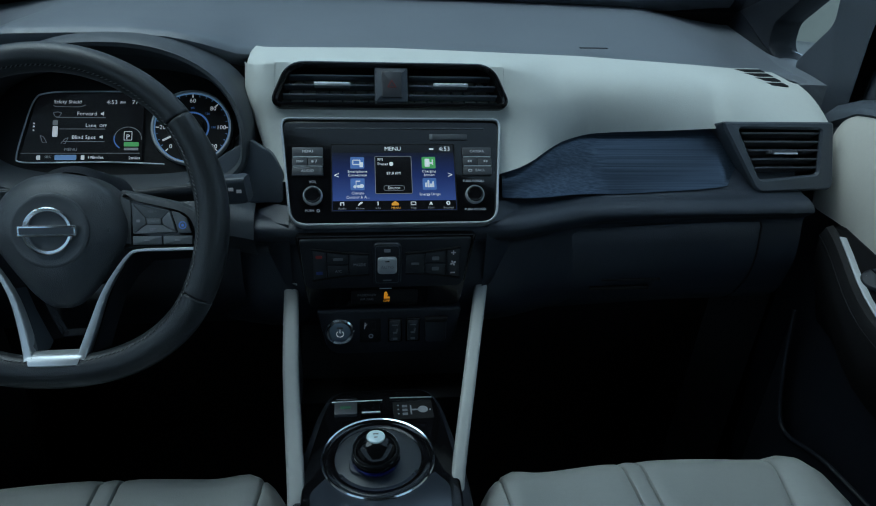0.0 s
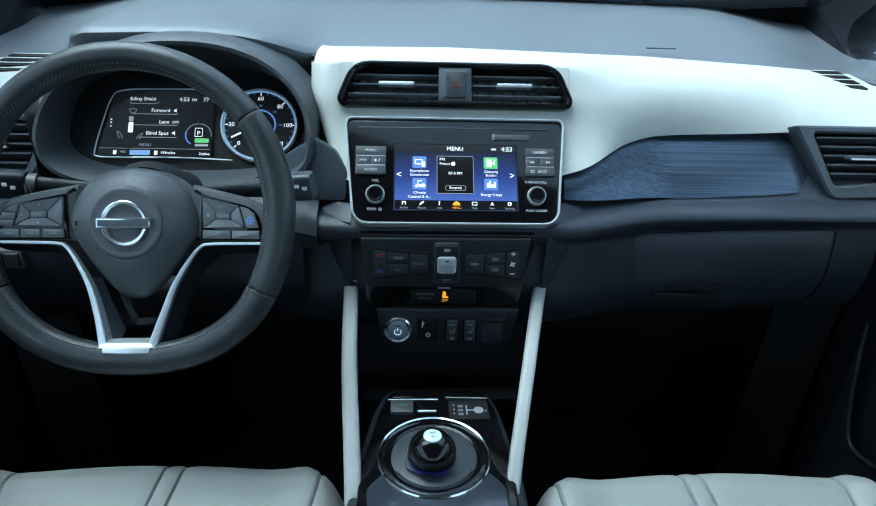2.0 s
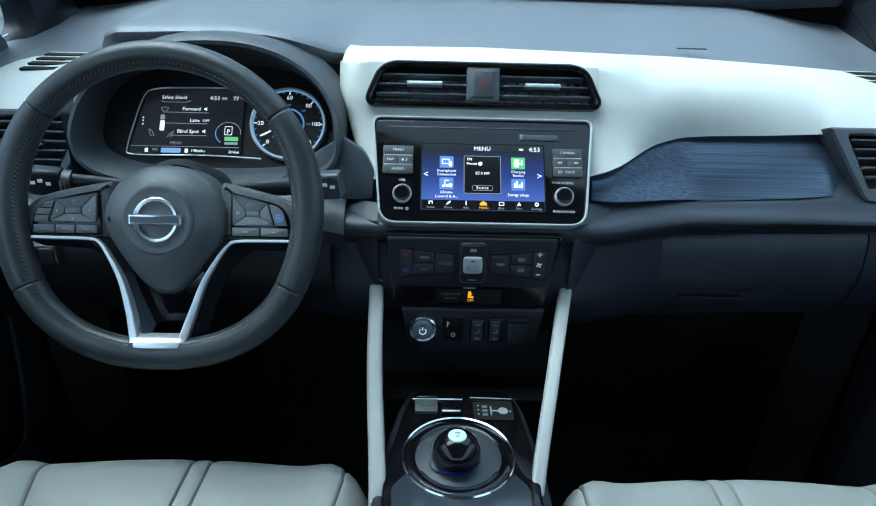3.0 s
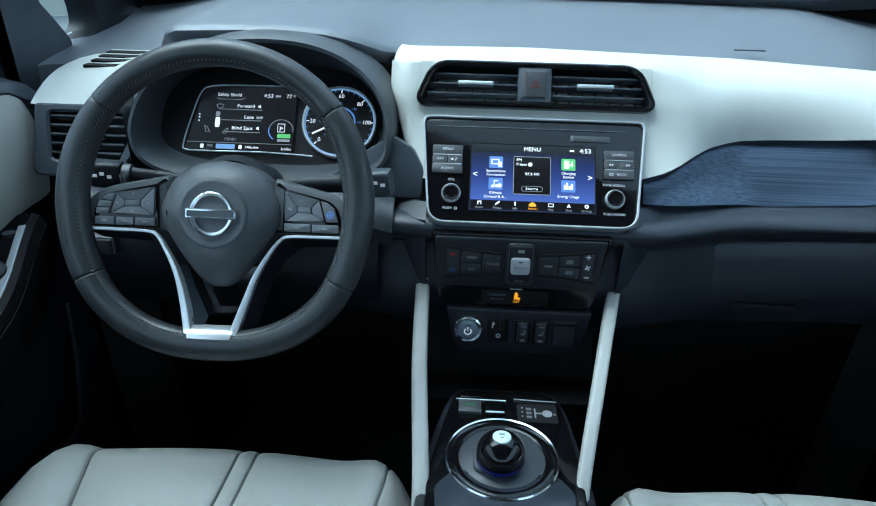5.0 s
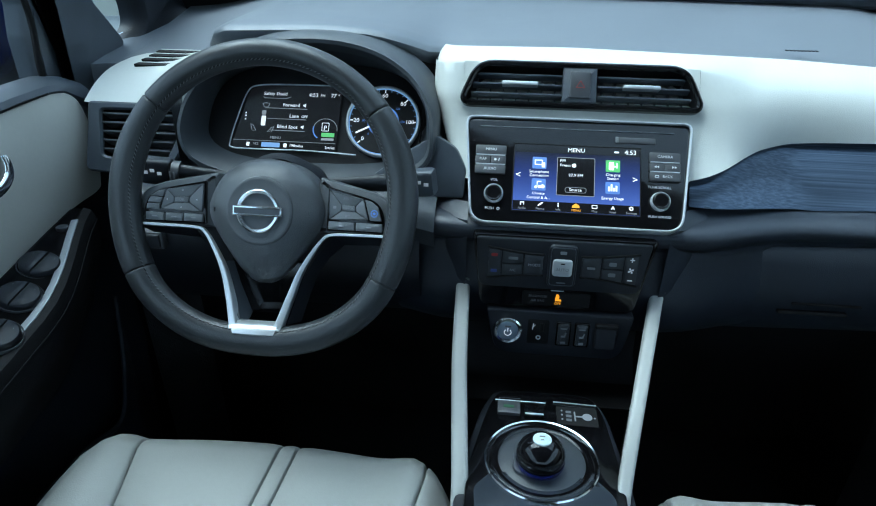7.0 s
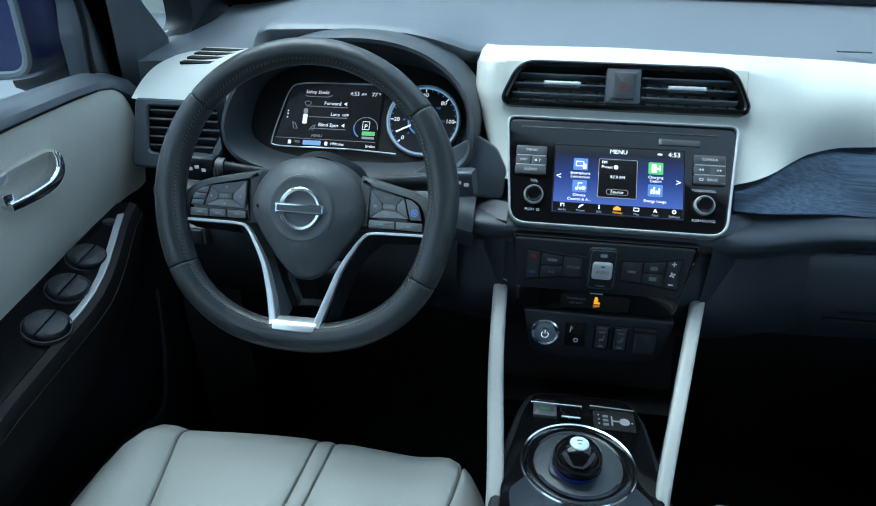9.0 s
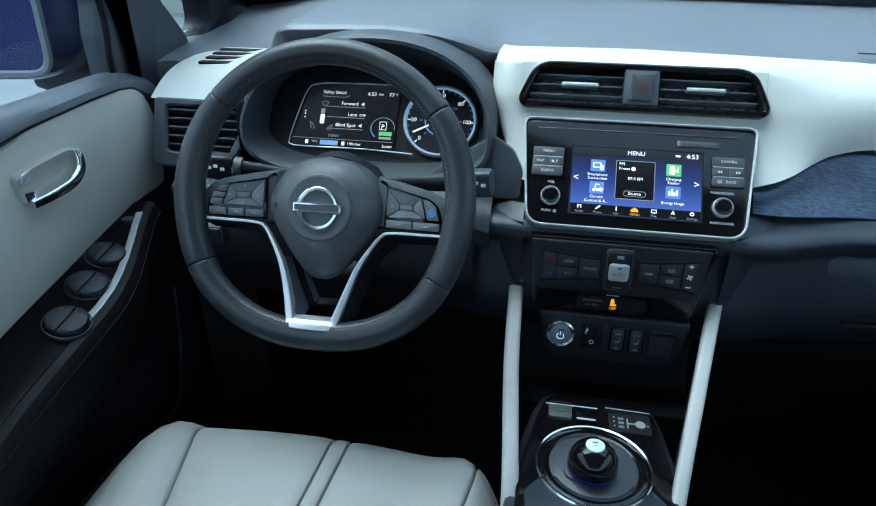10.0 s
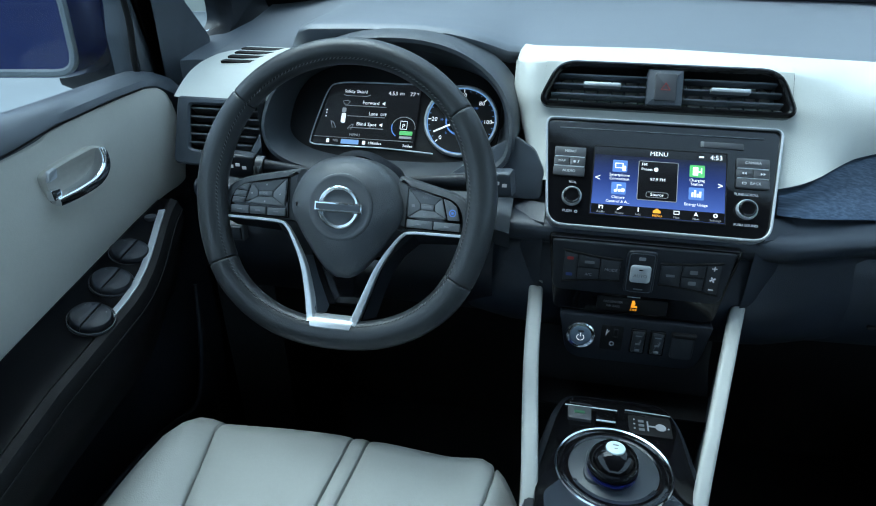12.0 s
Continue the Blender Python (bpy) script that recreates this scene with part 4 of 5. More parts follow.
# ---------- centre console ----------
def console():
    d = thing("centre_console", "black centre console with gloss top and cream side strips", "console")
    deck = rpoly([(-0.108, 0.70), (0.060, 0.70), (0.066, 0.80), (0.056, 0.915), (0.043, 0.950), (-0.075, 0.950), (-0.089, 0.915), (-0.110, 0.80)], [0.004, 0.004, 0.03, 0.02, 0.02, 0.02, 0.02, 0.03], 5)
    part("deck", plate(deck, 0.40, 0.472, 0.004), PIANO, d, "gloss black deck")
    rim = rpoly([(-0.118, 0.60), (0.072, 0.60), (0.076, 0.80), (0.062, 0.925), (0.046, 0.962), (-0.080, 0.962), (-0.096, 0.925), (-0.121, 0.80)], [0.004, 0.004, 0.03, 0.02, 0.02, 0.02, 0.02, 0.03], 5)
    part("deck_edge", plate(rim, 0.36, 0.464, 0.006), DARK, d, "black deck border")
    # thin plate whose lighter blue-grey stands for reflections on the gloss deck
    part("deck_reflection", plate(rpoly([(-0.085, 0.60), (0.040, 0.60), (0.052, 0.775), (0.034, 0.800), (-0.080, 0.800), (-0.100, 0.775)], 0.008, 4), 0.471, 0.4745, 0.001), shader("reflection_blue_grey", (0.045, 0.055, 0.07), 0.10, 0.3, coat=0.5, vary=0.04), d, "thin blue-grey plate drawn in for reflections on the deck")
    part("body", rings([[(x, y, z) for x, y in rim] for z in (0.02, 0.30, 0.37)]), DARK, d, "black console body")
    for s in (-1, 1):
        top = Vector((-0.131 if s < 0 else 0.1215, 1.015, 0.586))
        mid = Vector((-0.127 if s < 0 else 0.0955, 0.915, 0.535))
        low = Vector((-0.115 if s < 0 else 0.062, 0.785, 0.468))
        path = spline([top + Vector((s * 0.001, 0.006, 0.003)), top, mid, low, low + Vector((0, -0.03, -0.03))], 8)
        prof = rpoly([(-0.0095, -0.012), (0.0095, -0.012), (0.0095, 0.004), (-0.0095, 0.004)], [0.003, 0.003, 0.006, 0.006], 4)
        part("side_strip", sweep(path, prof, (1, 0, 0), scale=lambda t: 1.0 if s < 0 else 1.0 - 0.25 * t), STRIP, d, "cream side strip")
        wall = [[p + Vector((-s * 0.006, 0, -0.006)) for p in path], [Vector((p.x - s * 0.012, p.y + 0.01, 0.10)) for p in path]]
        wall2 = [[p + Vector((s * 0.0005, 0, -0.010)) for p in path], [Vector((p.x - s * 0.002, p.y + 0.01, 0.10)) for p in path]]
        part("side_wall", join(sheet(wall), sheet(wall2)), FRAME, d, "graphite inner side wall")
    part("tray", sheet([[(x, y, z) for x in (-0.125, -0.04, 0.04, 0.115)] for y, z in ((0.94, 0.462), (0.965, 0.440), (1.03, 0.435), (1.06, 0.47), (1.065, 0.55))]), SHADE, d, "black storage tray")
    # deck switches
    part("eco_switch", join(plate(rect(-0.0765, 0.898, -0.048, 0.922, 0.002), 0.471, 0.4765, 0.001)), KEY, d, "dark key with green mark")
    part("eco_print", plate(rect(-0.0690, 0.908, -0.0560, 0.9125, 0.0005), 0.476, 0.4772), LITDGREEN, d)
    part("parking_brake_switch", plate(rect(-0.0435, 0.896, -0.0185, 0.920, 0.002), 0.471, 0.4775, 0.002), PIANO, d)
    part("switch_edge", box(-0.0425, 0.897, 0.4765, -0.0195, 0.899, 0.4785, 0.0008), SILVER, d)
    part("switch_rim", join(tube([(-0.080, 0.926, 0.4730), (-0.016, 0.926, 0.4730)], 0.0008, 8), tube([(-0.006, 0.930, 0.473), (0.048, 0.928, 0.473)], 0.0008, 8)), SILVER, d)
    part("cubby_key", plate(rpoly([(-0.076, 0.926), (-0.046, 0.926), (-0.049, 0.936), (-0.074, 0.936)], 0.003), 0.471, 0.4765, 0.002), PIANO, d)
    sign = part("shift_guide", plate(rect(-0.003, 0.888, 0.047, 0.922, 0.002), 0.4715, 0.4728), SHADE, d)
    part("guide_print", join(*[plate(circle(0.0035, y, 0.0011, 10), 0.4725, 0.4735) for y in (0.898, 0.906, 0.914)], plate(circle(0.0345, 0.9045, 0.0062, 20), 0.4725, 0.4735), plate(rect(0.0185, 0.9035, 0.031, 0.9055), 0.4725, 0.4735), plate(rect(0.0185, 0.896, 0.0202, 0.913), 0.4725, 0.4735), plate(circle(0.0435, 0.9035, 0.0012, 10), 0.4725, 0.4735)), PRINT, sign)
    part("guide_print", join(*[plate(rect(0.0085, y - 0.002, 0.0150, y + 0.002), 0.4725, 0.4735) for y in (0.897, 0.9045, 0.912)]), DIM, sign)
    return d


console()


def selector():
    d = thing("gear_selector", "round black drive selector knob in a silver-rimmed dish", "gear selector", Matrix.Translation((-0.025, 0.823, 0.474)))
    part("dish_rim", lathe([(0.0648, -0.004), (0.0650, 0.0015), (0.0638, 0.003), (0.0622, 0.0022), (0.0612, -0.002)], 64), CHROME, d, "bright thin rim")
    part("dish_wall", lathe([(0.0615, -0.001), (0.0585, 0.0005), (0.0530, 0.0012), (0.0495, -0.0004)], 64), PIANO, d, "gloss black bevel")
    part("dish", lathe([(0.0500, -0.0015), (0.047, 0.0005), (0.030, 0.0025), (0.016, 0.005), (0.001, 0.006)], 56), HOOD, d, "graphite dish")
    g = rpoly([(-0.035, -0.030), (0.006, -0.030), (0.022, 0.0), (0.010, 0.03), (-0.028, 0.03)], 0.018, 6)
    part("boot_cover", plate(g, 0.003, 0.0065, 0.003), HOOD, d)
    c = (-0.003, -0.013)
    part("neck", lathe([(0.0180, 0.003), (0.0255, 0.0070), (0.0272, 0.0110), (0.0270, 0.0145)], 48, *c), RING_BLUE, d, "blue collar")
    ball = [(0.0270 * math.cos(a), 0.0205 + 0.0228 * math.sin(a)) for a in np.linspace(-0.35, 1.14, 22)]
    part("knob", lathe(ball + [(0.0106, 0.0408), (0.0100, 0.0405)], 72, *c), PIANO, d, "gloss black knob")
    # cap brightened by a faint glow added to its pale aqua
    cap = part("park_button", lathe([(0.0102, 0.0400), (0.0101, 0.0420), (0.009, 0.0428), (0.001, 0.0431)], 40, *c), shader("aqua_button_with_glow", (0.55, 0.70, 0.74), 0.3, vary=0.02, emit=(0.6, 0.85, 0.9), power=0.12), d, "pale aqua park button")
    part("button_print", join(plate(rect(c[0] - 0.003, c[1] + 0.002, c[0] + 0.003, c[1] + 0.0032), 0.0424, 0.0436), plate(rect(c[0] - 0.0018, c[1] - 0.003, c[0] + 0.0018, c[1] - 0.0022), 0.0424, 0.0436)), DIM, cap)
    return d


selector()


# ---------- instrument cluster ----------
def cluster():
    h = thing("instrument_hood", "charcoal hooded binnacle over the instruments", "instrument hood")
    cx = -0.345

    def arch(y, w, top, base=0.716, drop=0.0, n=64, e=2.2):
        """A closed rounded opening; its lower half comes forward by drop."""
        out, mid = [], 0.775
        for i in range(n):
            a = 2 * math.pi * i / n
            c, s = math.cos(a), math.sin(a)
            q = e if s > 0 else 3.0
            h = (top - mid) if s > 0 else (mid - base)
            out.append((cx + w * math.copysign(abs(c) ** (2 / q), c), y - drop * (1 - max(s, 0)) - 0.012 * max(0, -s), mid + h * math.copysign(abs(s) ** (2 / q), s)))
        return out

    rows = [arch(1.135, 0.156, 0.866, 0.727, 0.050), arch(1.120, 0.160, 0.873, 0.723, 0.062), arch(1.112, 0.164, 0.879, 0.719, 0.066), arch(1.112, 0.168, 0.884, 0.714, 0.066), arch(1.120, 0.171, 0.888, 0.712, 0.064), arch(1.140, 0.173, 0.890, 0.716, 0.045), arch(1.175, 0.174, 0.890, 0.722, 0.02)]
    part("hood", rings(rows, caps=False), HOOD, h, "charcoal grained hood")
    loops = [rows[0], arch(1.145, 0.152, 0.858, 0.731, 0.040, e=2.4), arch(1.160, 0.149, 0.846, 0.735, 0.028, e=2.7), arch(1.175, 0.147, 0.836, 0.738, 0.020, e=2.9)]
    part("inner_wall", rings(loops, caps=False), HOOD, h, "charcoal inner wall")
    side = [[(cx - 0.178 - 0.03 * u, 1.06 + 0.10 * u, z) for u in (0, 0.5, 1)] for z in (0.66, 0.72, 0.78, 0.83)]
    part("left_cheek", sheet(side), FRAME, h, "charcoal cheek between hood and air outlet")
    low = [[(cx + x, y, z - 0.02 * (x / 0.17) ** 2) for x in np.linspace(-0.175, 0.175, 16)] for y, z in ((1.075, 0.722), (1.060, 0.724), (1.04, 0.722), (1.02, 0.716), (1.008, 0.706), (1.0, 0.69), (1.02, 0.66))]
    part("lower_shelf", sheet(low), HOOD, h, "charcoal shelf below the instruments")
    d = thing("instrument_cluster", "instrument cluster with a black display and blue-rimmed speedometer", "instruments", frame_of(-0.385, 1.110, 0.780, 0.593, 0.805))
    part("backing", plate(rect(-0.115, -0.062, 0.185, 0.098, 0.05), -0.012, -0.004), SHADE, d, "black backing")
    t = rpoly([(-0.0735, -0.0455), (0.072, -0.0455), (0.072, 0.0470), (-0.056, 0.0440)], [0.006, 0.002, 0.002, 0.016], 5)
    scr = part("display", plate(t, -0.004, 0.0), TFT, d, "dark display with white text")
    edge = spline([(0.072, 0.0478, 0.001), (0.0, 0.0470, 0.001), (-0.045, 0.0445, 0.001), (-0.060, 0.034, 0.001), (-0.070, -0.005, 0.001), (-0.0755, -0.038, 0.001), (-0.072, -0.0465, 0.001), (-0.045, -0.0478, 0.001), (0.03, -0.0472, 0.001), (0.10, -0.0500, 0.001)], 6)
    part("silver_edge", tube(edge, 0.0010, 8), SILVER, d)
    z = 0.0006
    at = lambda y: -0.0305 + (y + 0.03) * 0.927
    say = lambda s, size, x, y, align="CENTER", mat=LIT: part("caption", writing(s, size, x, at(y), z, align), mat, scr)
    say("Safety Shield", 0.0066, -0.020, 0.0385), say("4:53", 0.0078, 0.0335, 0.0385), say("PM", 0.0050, 0.0465, 0.0380), say("77", 0.0078, 0.0615, 0.0385), say("°F", 0.0045, 0.0685, 0.0392)
    say("Forward", 0.0070, 0.0160, 0.0215, "RIGHT"), say("Lane", 0.0070, 0.0160, 0.0045, "RIGHT"), say("OFF", 0.0052, 0.0240, 0.0040), say("Blind Spot", 0.0070, 0.0160, -0.0125, "RIGHT")
    say("MENU", 0.0056, -0.0130, -0.0300, "CENTER", LITGREY), say("98%", 0.0048, -0.0395, -0.0405, "CENTER", LITGREY), say("198miles", 0.0054, 0.0170, -0.0412), say("2miles", 0.0054, 0.0635, -0.0420), say("P", 0.0090, 0.0545, -0.0120)
    line = lambda pts, r=0.0004, mat=LITGREY: part("screen_line", tube([(x, at(y), z) for x, y in pts], r, 6), mat, scr)
    line([(-0.037, 0.0335), (-0.034, 0.0315), (-0.004, 0.0315), (0.002, 0.0345)]), line([(-0.033, 0.0160), (0.0265, 0.0160)]), line([(-0.028, -0.0005), (0.0265, -0.0005)]), line([(-0.022, -0.0185), (0.0265, -0.0185)]), line([(-0.0715, -0.0352), (0.070, -0.0352)], 0.0003)
    line([(-0.0365, 0.0225), (-0.0340, 0.0175), (-0.0290, 0.0175), (-0.0265, 0.0225), (-0.0315, 0.0240), (-0.0365, 0.0225)]), line([(-0.0500, -0.0100), (-0.0460, -0.0120), (-0.0420, -0.0200), (-0.0470, -0.0200), (-0.0500, -0.0100)]), line([(-0.0170, -0.0130), (-0.0210, -0.0150), (-0.0250, -0.0210), (-0.0200, -0.0215), (-0.0170, -0.0130)])
    part("car_symbol", plate(rect(-0.0360, -0.0135, -0.0300, 0.0005, 0.0015), 0, z), LIT, scr)
    part("car_symbol", plate(rect(-0.0362, 0.0018, -0.0305, 0.0085, 0.0015), 0, z), LITGREY, scr)
    for y in (0.0175, -0.0138):
        part("speaker_symbol", plate([(0.0205, y - 0.001), (0.0220, y - 0.001), (0.0240, y - 0.0028), (0.0240, y + 0.0028), (0.0220, y + 0.001), (0.0205, y + 0.001)], 0, z), LIT, scr)
    for y in (0.004, 0.000, -0.005):
        part("marker", plate(circle(-0.0585, y, 0.0010, 10), 0, z), LIT, scr)
    e = rect(0.0495, -0.0180, 0.0595, -0.0060, 0.001)
    part("gear_outline", band(e, inset(e, 0.0006), 0, z, 0.0001), LIT, scr)
    part("eco_flag", plate(rect(0.0500, -0.0262, 0.0680, -0.0205, 0.0008), 0, z), LITGREEN, scr)
    part("pedal_caption", plate(rect(0.0505, -0.0312, 0.0675, -0.0280, 0.0006), 0, z), LITGREY, scr)
    line([(0.0545 + 0.0165 * math.cos(a), -0.014 + 0.0165 * math.sin(a)) for a in np.linspace(-0.1, 3.5, 24)], 0.0004, LITGREY)
    line([(0.0545 + 0.0165 * math.cos(a), -0.014 + 0.0165 * math.sin(a)) for a in np.linspace(2.9, 4.1, 10)], 0.0008, LITBLUE)
    part("charge_bar", plate(rect(-0.0315, -0.0440, -0.0060, -0.0375, 0.001), 0, z), LITCYAN, scr)
    for x in (-0.0505, 0.0015):
        part("pump_symbol", plate(rect(x - 0.002, -0.0435, x + 0.002, -0.0382, 0.0004), 0, z), LIT, scr)
    # round speedometer
    sx, sy, r = 0.1325, 0.000, 0.0510
    g = part("speedometer", lathe([(r, -0.006), (r, 0.0005), (r - 0.0015, 0.0030), (r - 0.0032, 0.0030), (r - 0.0040, 0.0)], 64, sx, sy), SILVER, d, "silver ringed speedometer")
    part("dial_face", plate(circle(sx, sy, r - 0.0035, 56), -0.005, -0.001), SHADE, g, "black dial")
    part("glow_ring", lathe([(r - 0.0040, -0.001), (r - 0.0042, 0.0004), (r - 0.0050, 0.0004), (r - 0.0052, -0.001)], 64, sx, sy), LITCYAN, g, "pale blue light ring")
    part("inner_ring", lathe([(0.0215, -0.001), (0.0213, 0.0002), (0.0195, 0.0002), (0.0193, -0.001)], 48, sx, sy), LITBLUE, g)
    for k in range(7):
        a = radians(225 - 45 * k)
        part("dial_number", writing(str(20 * k), 0.0082, sx + 0.0365 * math.cos(a), sy + 0.0365 * math.sin(a), -0.0005), LIT, g)
        part("dial_number", writing(str(30 * k), 0.0042, sx + 0.0265 * math.cos(a), sy + 0.0265 * math.sin(a), -0.0005), LITBLUE, g)
    for k in range(25):
        a = radians(225 - 270 / 24 * k)
        r0 = 0.0410 if k % 4 == 0 else 0.0428
        part("dial_tick", tube([(sx + r0 * math.cos(a), sy + r0 * math.sin(a), -0.0004), (sx + 0.0450 * math.cos(a), sy + 0.0450 * math.sin(a), -0.0004)], 0.0004 if k % 4 else 0.0007, 5), LIT if k % 4 == 0 else LITCYAN, g)
    a = radians(208)
    part("needle", sweep([(sx + 0.014 * math.cos(a), sy + 0.014 * math.sin(a), 0.002), (sx + 0.040 * math.cos(a), sy + 0.040 * math.sin(a), 0.002)], circle(0, 0, 0.0011, 6), (0, 0, 1)), LIT, g, "white needle")
    part("needle_hub", lathe([(0.0150, 0.0), (0.0145, 0.004), (0.012, 0.005), (0.001, 0.005)], 32, sx, sy), SHADE, g)


cluster()


# ---------- steering wheel ----------
def rim_centre(a):
    """Middle line of the rim at an angle, with its half width across and towards the driver."""
    c, s = math.cos(a), math.sin(a)
    out = 0.1790
    if s < 0:
        k = (abs(c) ** 2.25 + abs(s) ** 2.25) ** (-1 / 2.25)
        out *= 1 + (k - 1) * min(1, abs(s) * 1.6)
    grip = (1 - ease(0.15, 0.80, s)) if s > 0 else 1.0
    low = ease(0.45, 0.85, -s)
    w = 0.0150 + 0.0024 * grip - 0.0002 * low
    return Vector(((out - w) * c, (out - w) * s, 0)), w, 0.0162 + 0.0018 * grip - 0.0040 * low


def rim_skin(a, b, grow=0.0):
    """A point of the rim's skin; b: 0 outside, 90 degrees towards the driver, 180 inside."""
    p, w, h = rim_centre(a)
    t = (rim_centre(a + 0.01)[0] - rim_centre(a - 0.01)[0]).normalized()
    return p + Vector((t.y, -t.x, 0)) * ((w + grow) * math.cos(b)) + Vector((0, 0, (h + grow) * math.sin(b)))


def steering_wheel():
    d = thing("steering_wheel", "black leather flat-bottomed steering wheel with satin silver spokes", "steering wheel", frame_of(-0.3575, 0.9165, 0.7355, 0.382, 0.924))
    # rim in leather sections that dip into the seams between them
    for lo, hi in ((38, 141), (141, 212), (212, 329), (329, 398)):
        n = max(14, int((hi - lo) / 2))
        steps = [lo, lo + 0.25, lo + 0.6] + [lo + 1.2 + (hi - lo - 2.4) * i / n for i in range(n + 1)] + [hi - 0.6, hi - 0.25, hi]
        loops = []
        for a in steps:
            edge = min(a - lo, hi - a)
            loops.append([rim_skin(radians(a), b, -0.0016 * max(0, 1 - edge / 0.7) ** 2) for b in np.linspace(0, 2 * math.pi, 25)[:-1]])
        part("rim_cover", rings(loops), LEATHER, d, "black grained leather rim cover")
    # hand stitching round the inner edge of the rim, in a shallow seam
    st = []
    for i in range(210):
        a = radians(360 * i / 210)
        b = radians(134)
        st.append(tube([rim_skin(a, b - 0.06, 0.0001), rim_skin(a + radians(0.5), b, 0.0006), rim_skin(a + radians(1.0), b + 0.07, 0.0001)], 0.00050, 5, (0, 0, 1)))
    tagged(part("stitching", join(*st), STITCH, d, "grey thread stitches"), kind="stuff")
    part("rim_seam", tube([rim_skin(radians(2.5 * i), radians(134), -0.0004) for i in range(144)], 0.0006, 5, (0, 0, 1), True), SHADE, d)
    # airbag hub: a round dome that narrows to a tongue between the lower spokes
    out = [(0.0, 0.0480), (0.030, 0.0425), (0.0535, 0.026), (0.0665, 0.002), (0.0690, -0.012), (0.0665, -0.026), (0.057, -0.043), (0.043, -0.063), (0.029, -0.081), (0.016, -0.093), (0.006, -0.0975)]
    half = spline([(x, y, 0) for x, y in out], 5)
    poly = [(p.x, p.y) for p in half] + [(-p.x, p.y) for p in half[::-1]][:-1]
    loops = []
    for f, z in ((1.0, -0.055), (1.0, -0.026), (0.992, -0.0205), (0.965, -0.0150), (0.92, -0.0100), (0.84, -0.0045), (0.73, 0.0005), (0.60, 0.0042), (0.47, 0.0064), (0.2, 0.0070)):
        loops.append([(x * f, (y + 0.016) * f - 0.016, z) for x, y in poly])
    part("airbag_cover", rings(loops), HUBSKIN, d, "domed black airbag cover")
    ey = -0.0135
    part("emblem_dish", lathe([(0.0395, 0.0030), (0.0385, 0.0066), (0.0365, 0.0078), (0.0345, 0.0076), (0.030, 0.0066), (0.001, 0.0066)], 56, 0, ey), HUBSKIN, d)
    part("emblem_ring", lathe([(0.0246, 0.006), (0.0250, 0.0090), (0.0244, 0.0108), (0.0232, 0.0115), (0.0206, 0.0110), (0.0192, 0.0090), (0.0192, 0.006)], 64, 0, ey), EMBLEM, d, "chrome ring emblem")
    part("emblem_bar", plate(rect(-0.0285, ey - 0.0058, 0.0285, ey + 0.0058, 0.0010), 0.007, 0.0128, 0.0012), EMBLEM, d, "chrome bar across the emblem")
    part("emblem_inlay", plate(rect(-0.0262, ey - 0.0034, 0.0262, ey + 0.0034, 0.0008), 0.012, 0.0132), FRAME, d, "dark inlay along the bar")
    # embossed lettering drawn near-black: the relief's shade is in the colour
    part("cover_emboss", writing("AIRBAG", 0.0085, 0.001, -0.0590, 0.0002), SHADE, d)
    part("cover_emboss", join(plate(rect(-0.007, -0.0515, 0.007, -0.0495, 0.001), -0.004, 0.0020), plate(circle(0.001, -0.0470, 0.0018, 12), -0.004, 0.0022)), SHADE, d)
    rise = lambda mesh: ([(v[0], v[1], v[2] + 0.17 * (abs(v[0]) - 0.075)) for v in mesh[0]], mesh[1])

    def print_on(text, size, x, y, mat):
        me = writing(text, size, x, y, -0.0131)
        for v in me.vertices:
            v.co.z += 0.17 * (abs(v.co.x) - 0.075)
        part("key_print", me, mat, d)

    for s in (-1, 1):
        e = rect(s * 0.052 - 0.004, -0.0165, s * 0.052 + 0.004, -0.0110, 0.001)
        part("horn_mark", band(e, inset(e, 0.0005), -0.004, -0.0005, 0.0001), HUBSKIN, d)
        w = lambda pts: [(s * x, y) for x, y in pts]
        pad = lambda name, pts, z0, z1, b, mat, label="": part(name, rise(plate(w(pts), z0, z1, b)), mat, d, label)
        sp = rpoly([(0.050, -0.036), (0.150, -0.034), (0.154, -0.012), (0.146, 0.004), (0.128, 0.014), (0.104, 0.020), (0.060, 0.030)], [0.003, 0.004, 0.008, 0.01, 0.02, 0.02, 0.004], 5)
        pad("side_spoke", sp, -0.040, -0.0195, 0.007, HUBSKIN, "charcoal moulded side spoke")
        field = rpoly([(0.0715, -0.0320), (0.1405, -0.0320), (0.1415, -0.0170), (0.136, -0.001), (0.125, 0.0065), (0.0725, 0.0185)], [0.002, 0.003, 0.010, 0.008, 0.008, 0.003], 4)
        pad("key_field", field, -0.022, -0.0170, 0.001, PIANO, "gloss black key field")
        # four-way key with a key in its middle
        A, B, C, E = (0.0745, 0.0155), (0.1155, 0.0065), (0.1225, -0.0172), (0.0750, -0.0186)
        a, b, c, g = (0.0895, -0.0012), (0.1068, -0.0020), (0.1072, -0.0088), (0.0900, -0.0082)
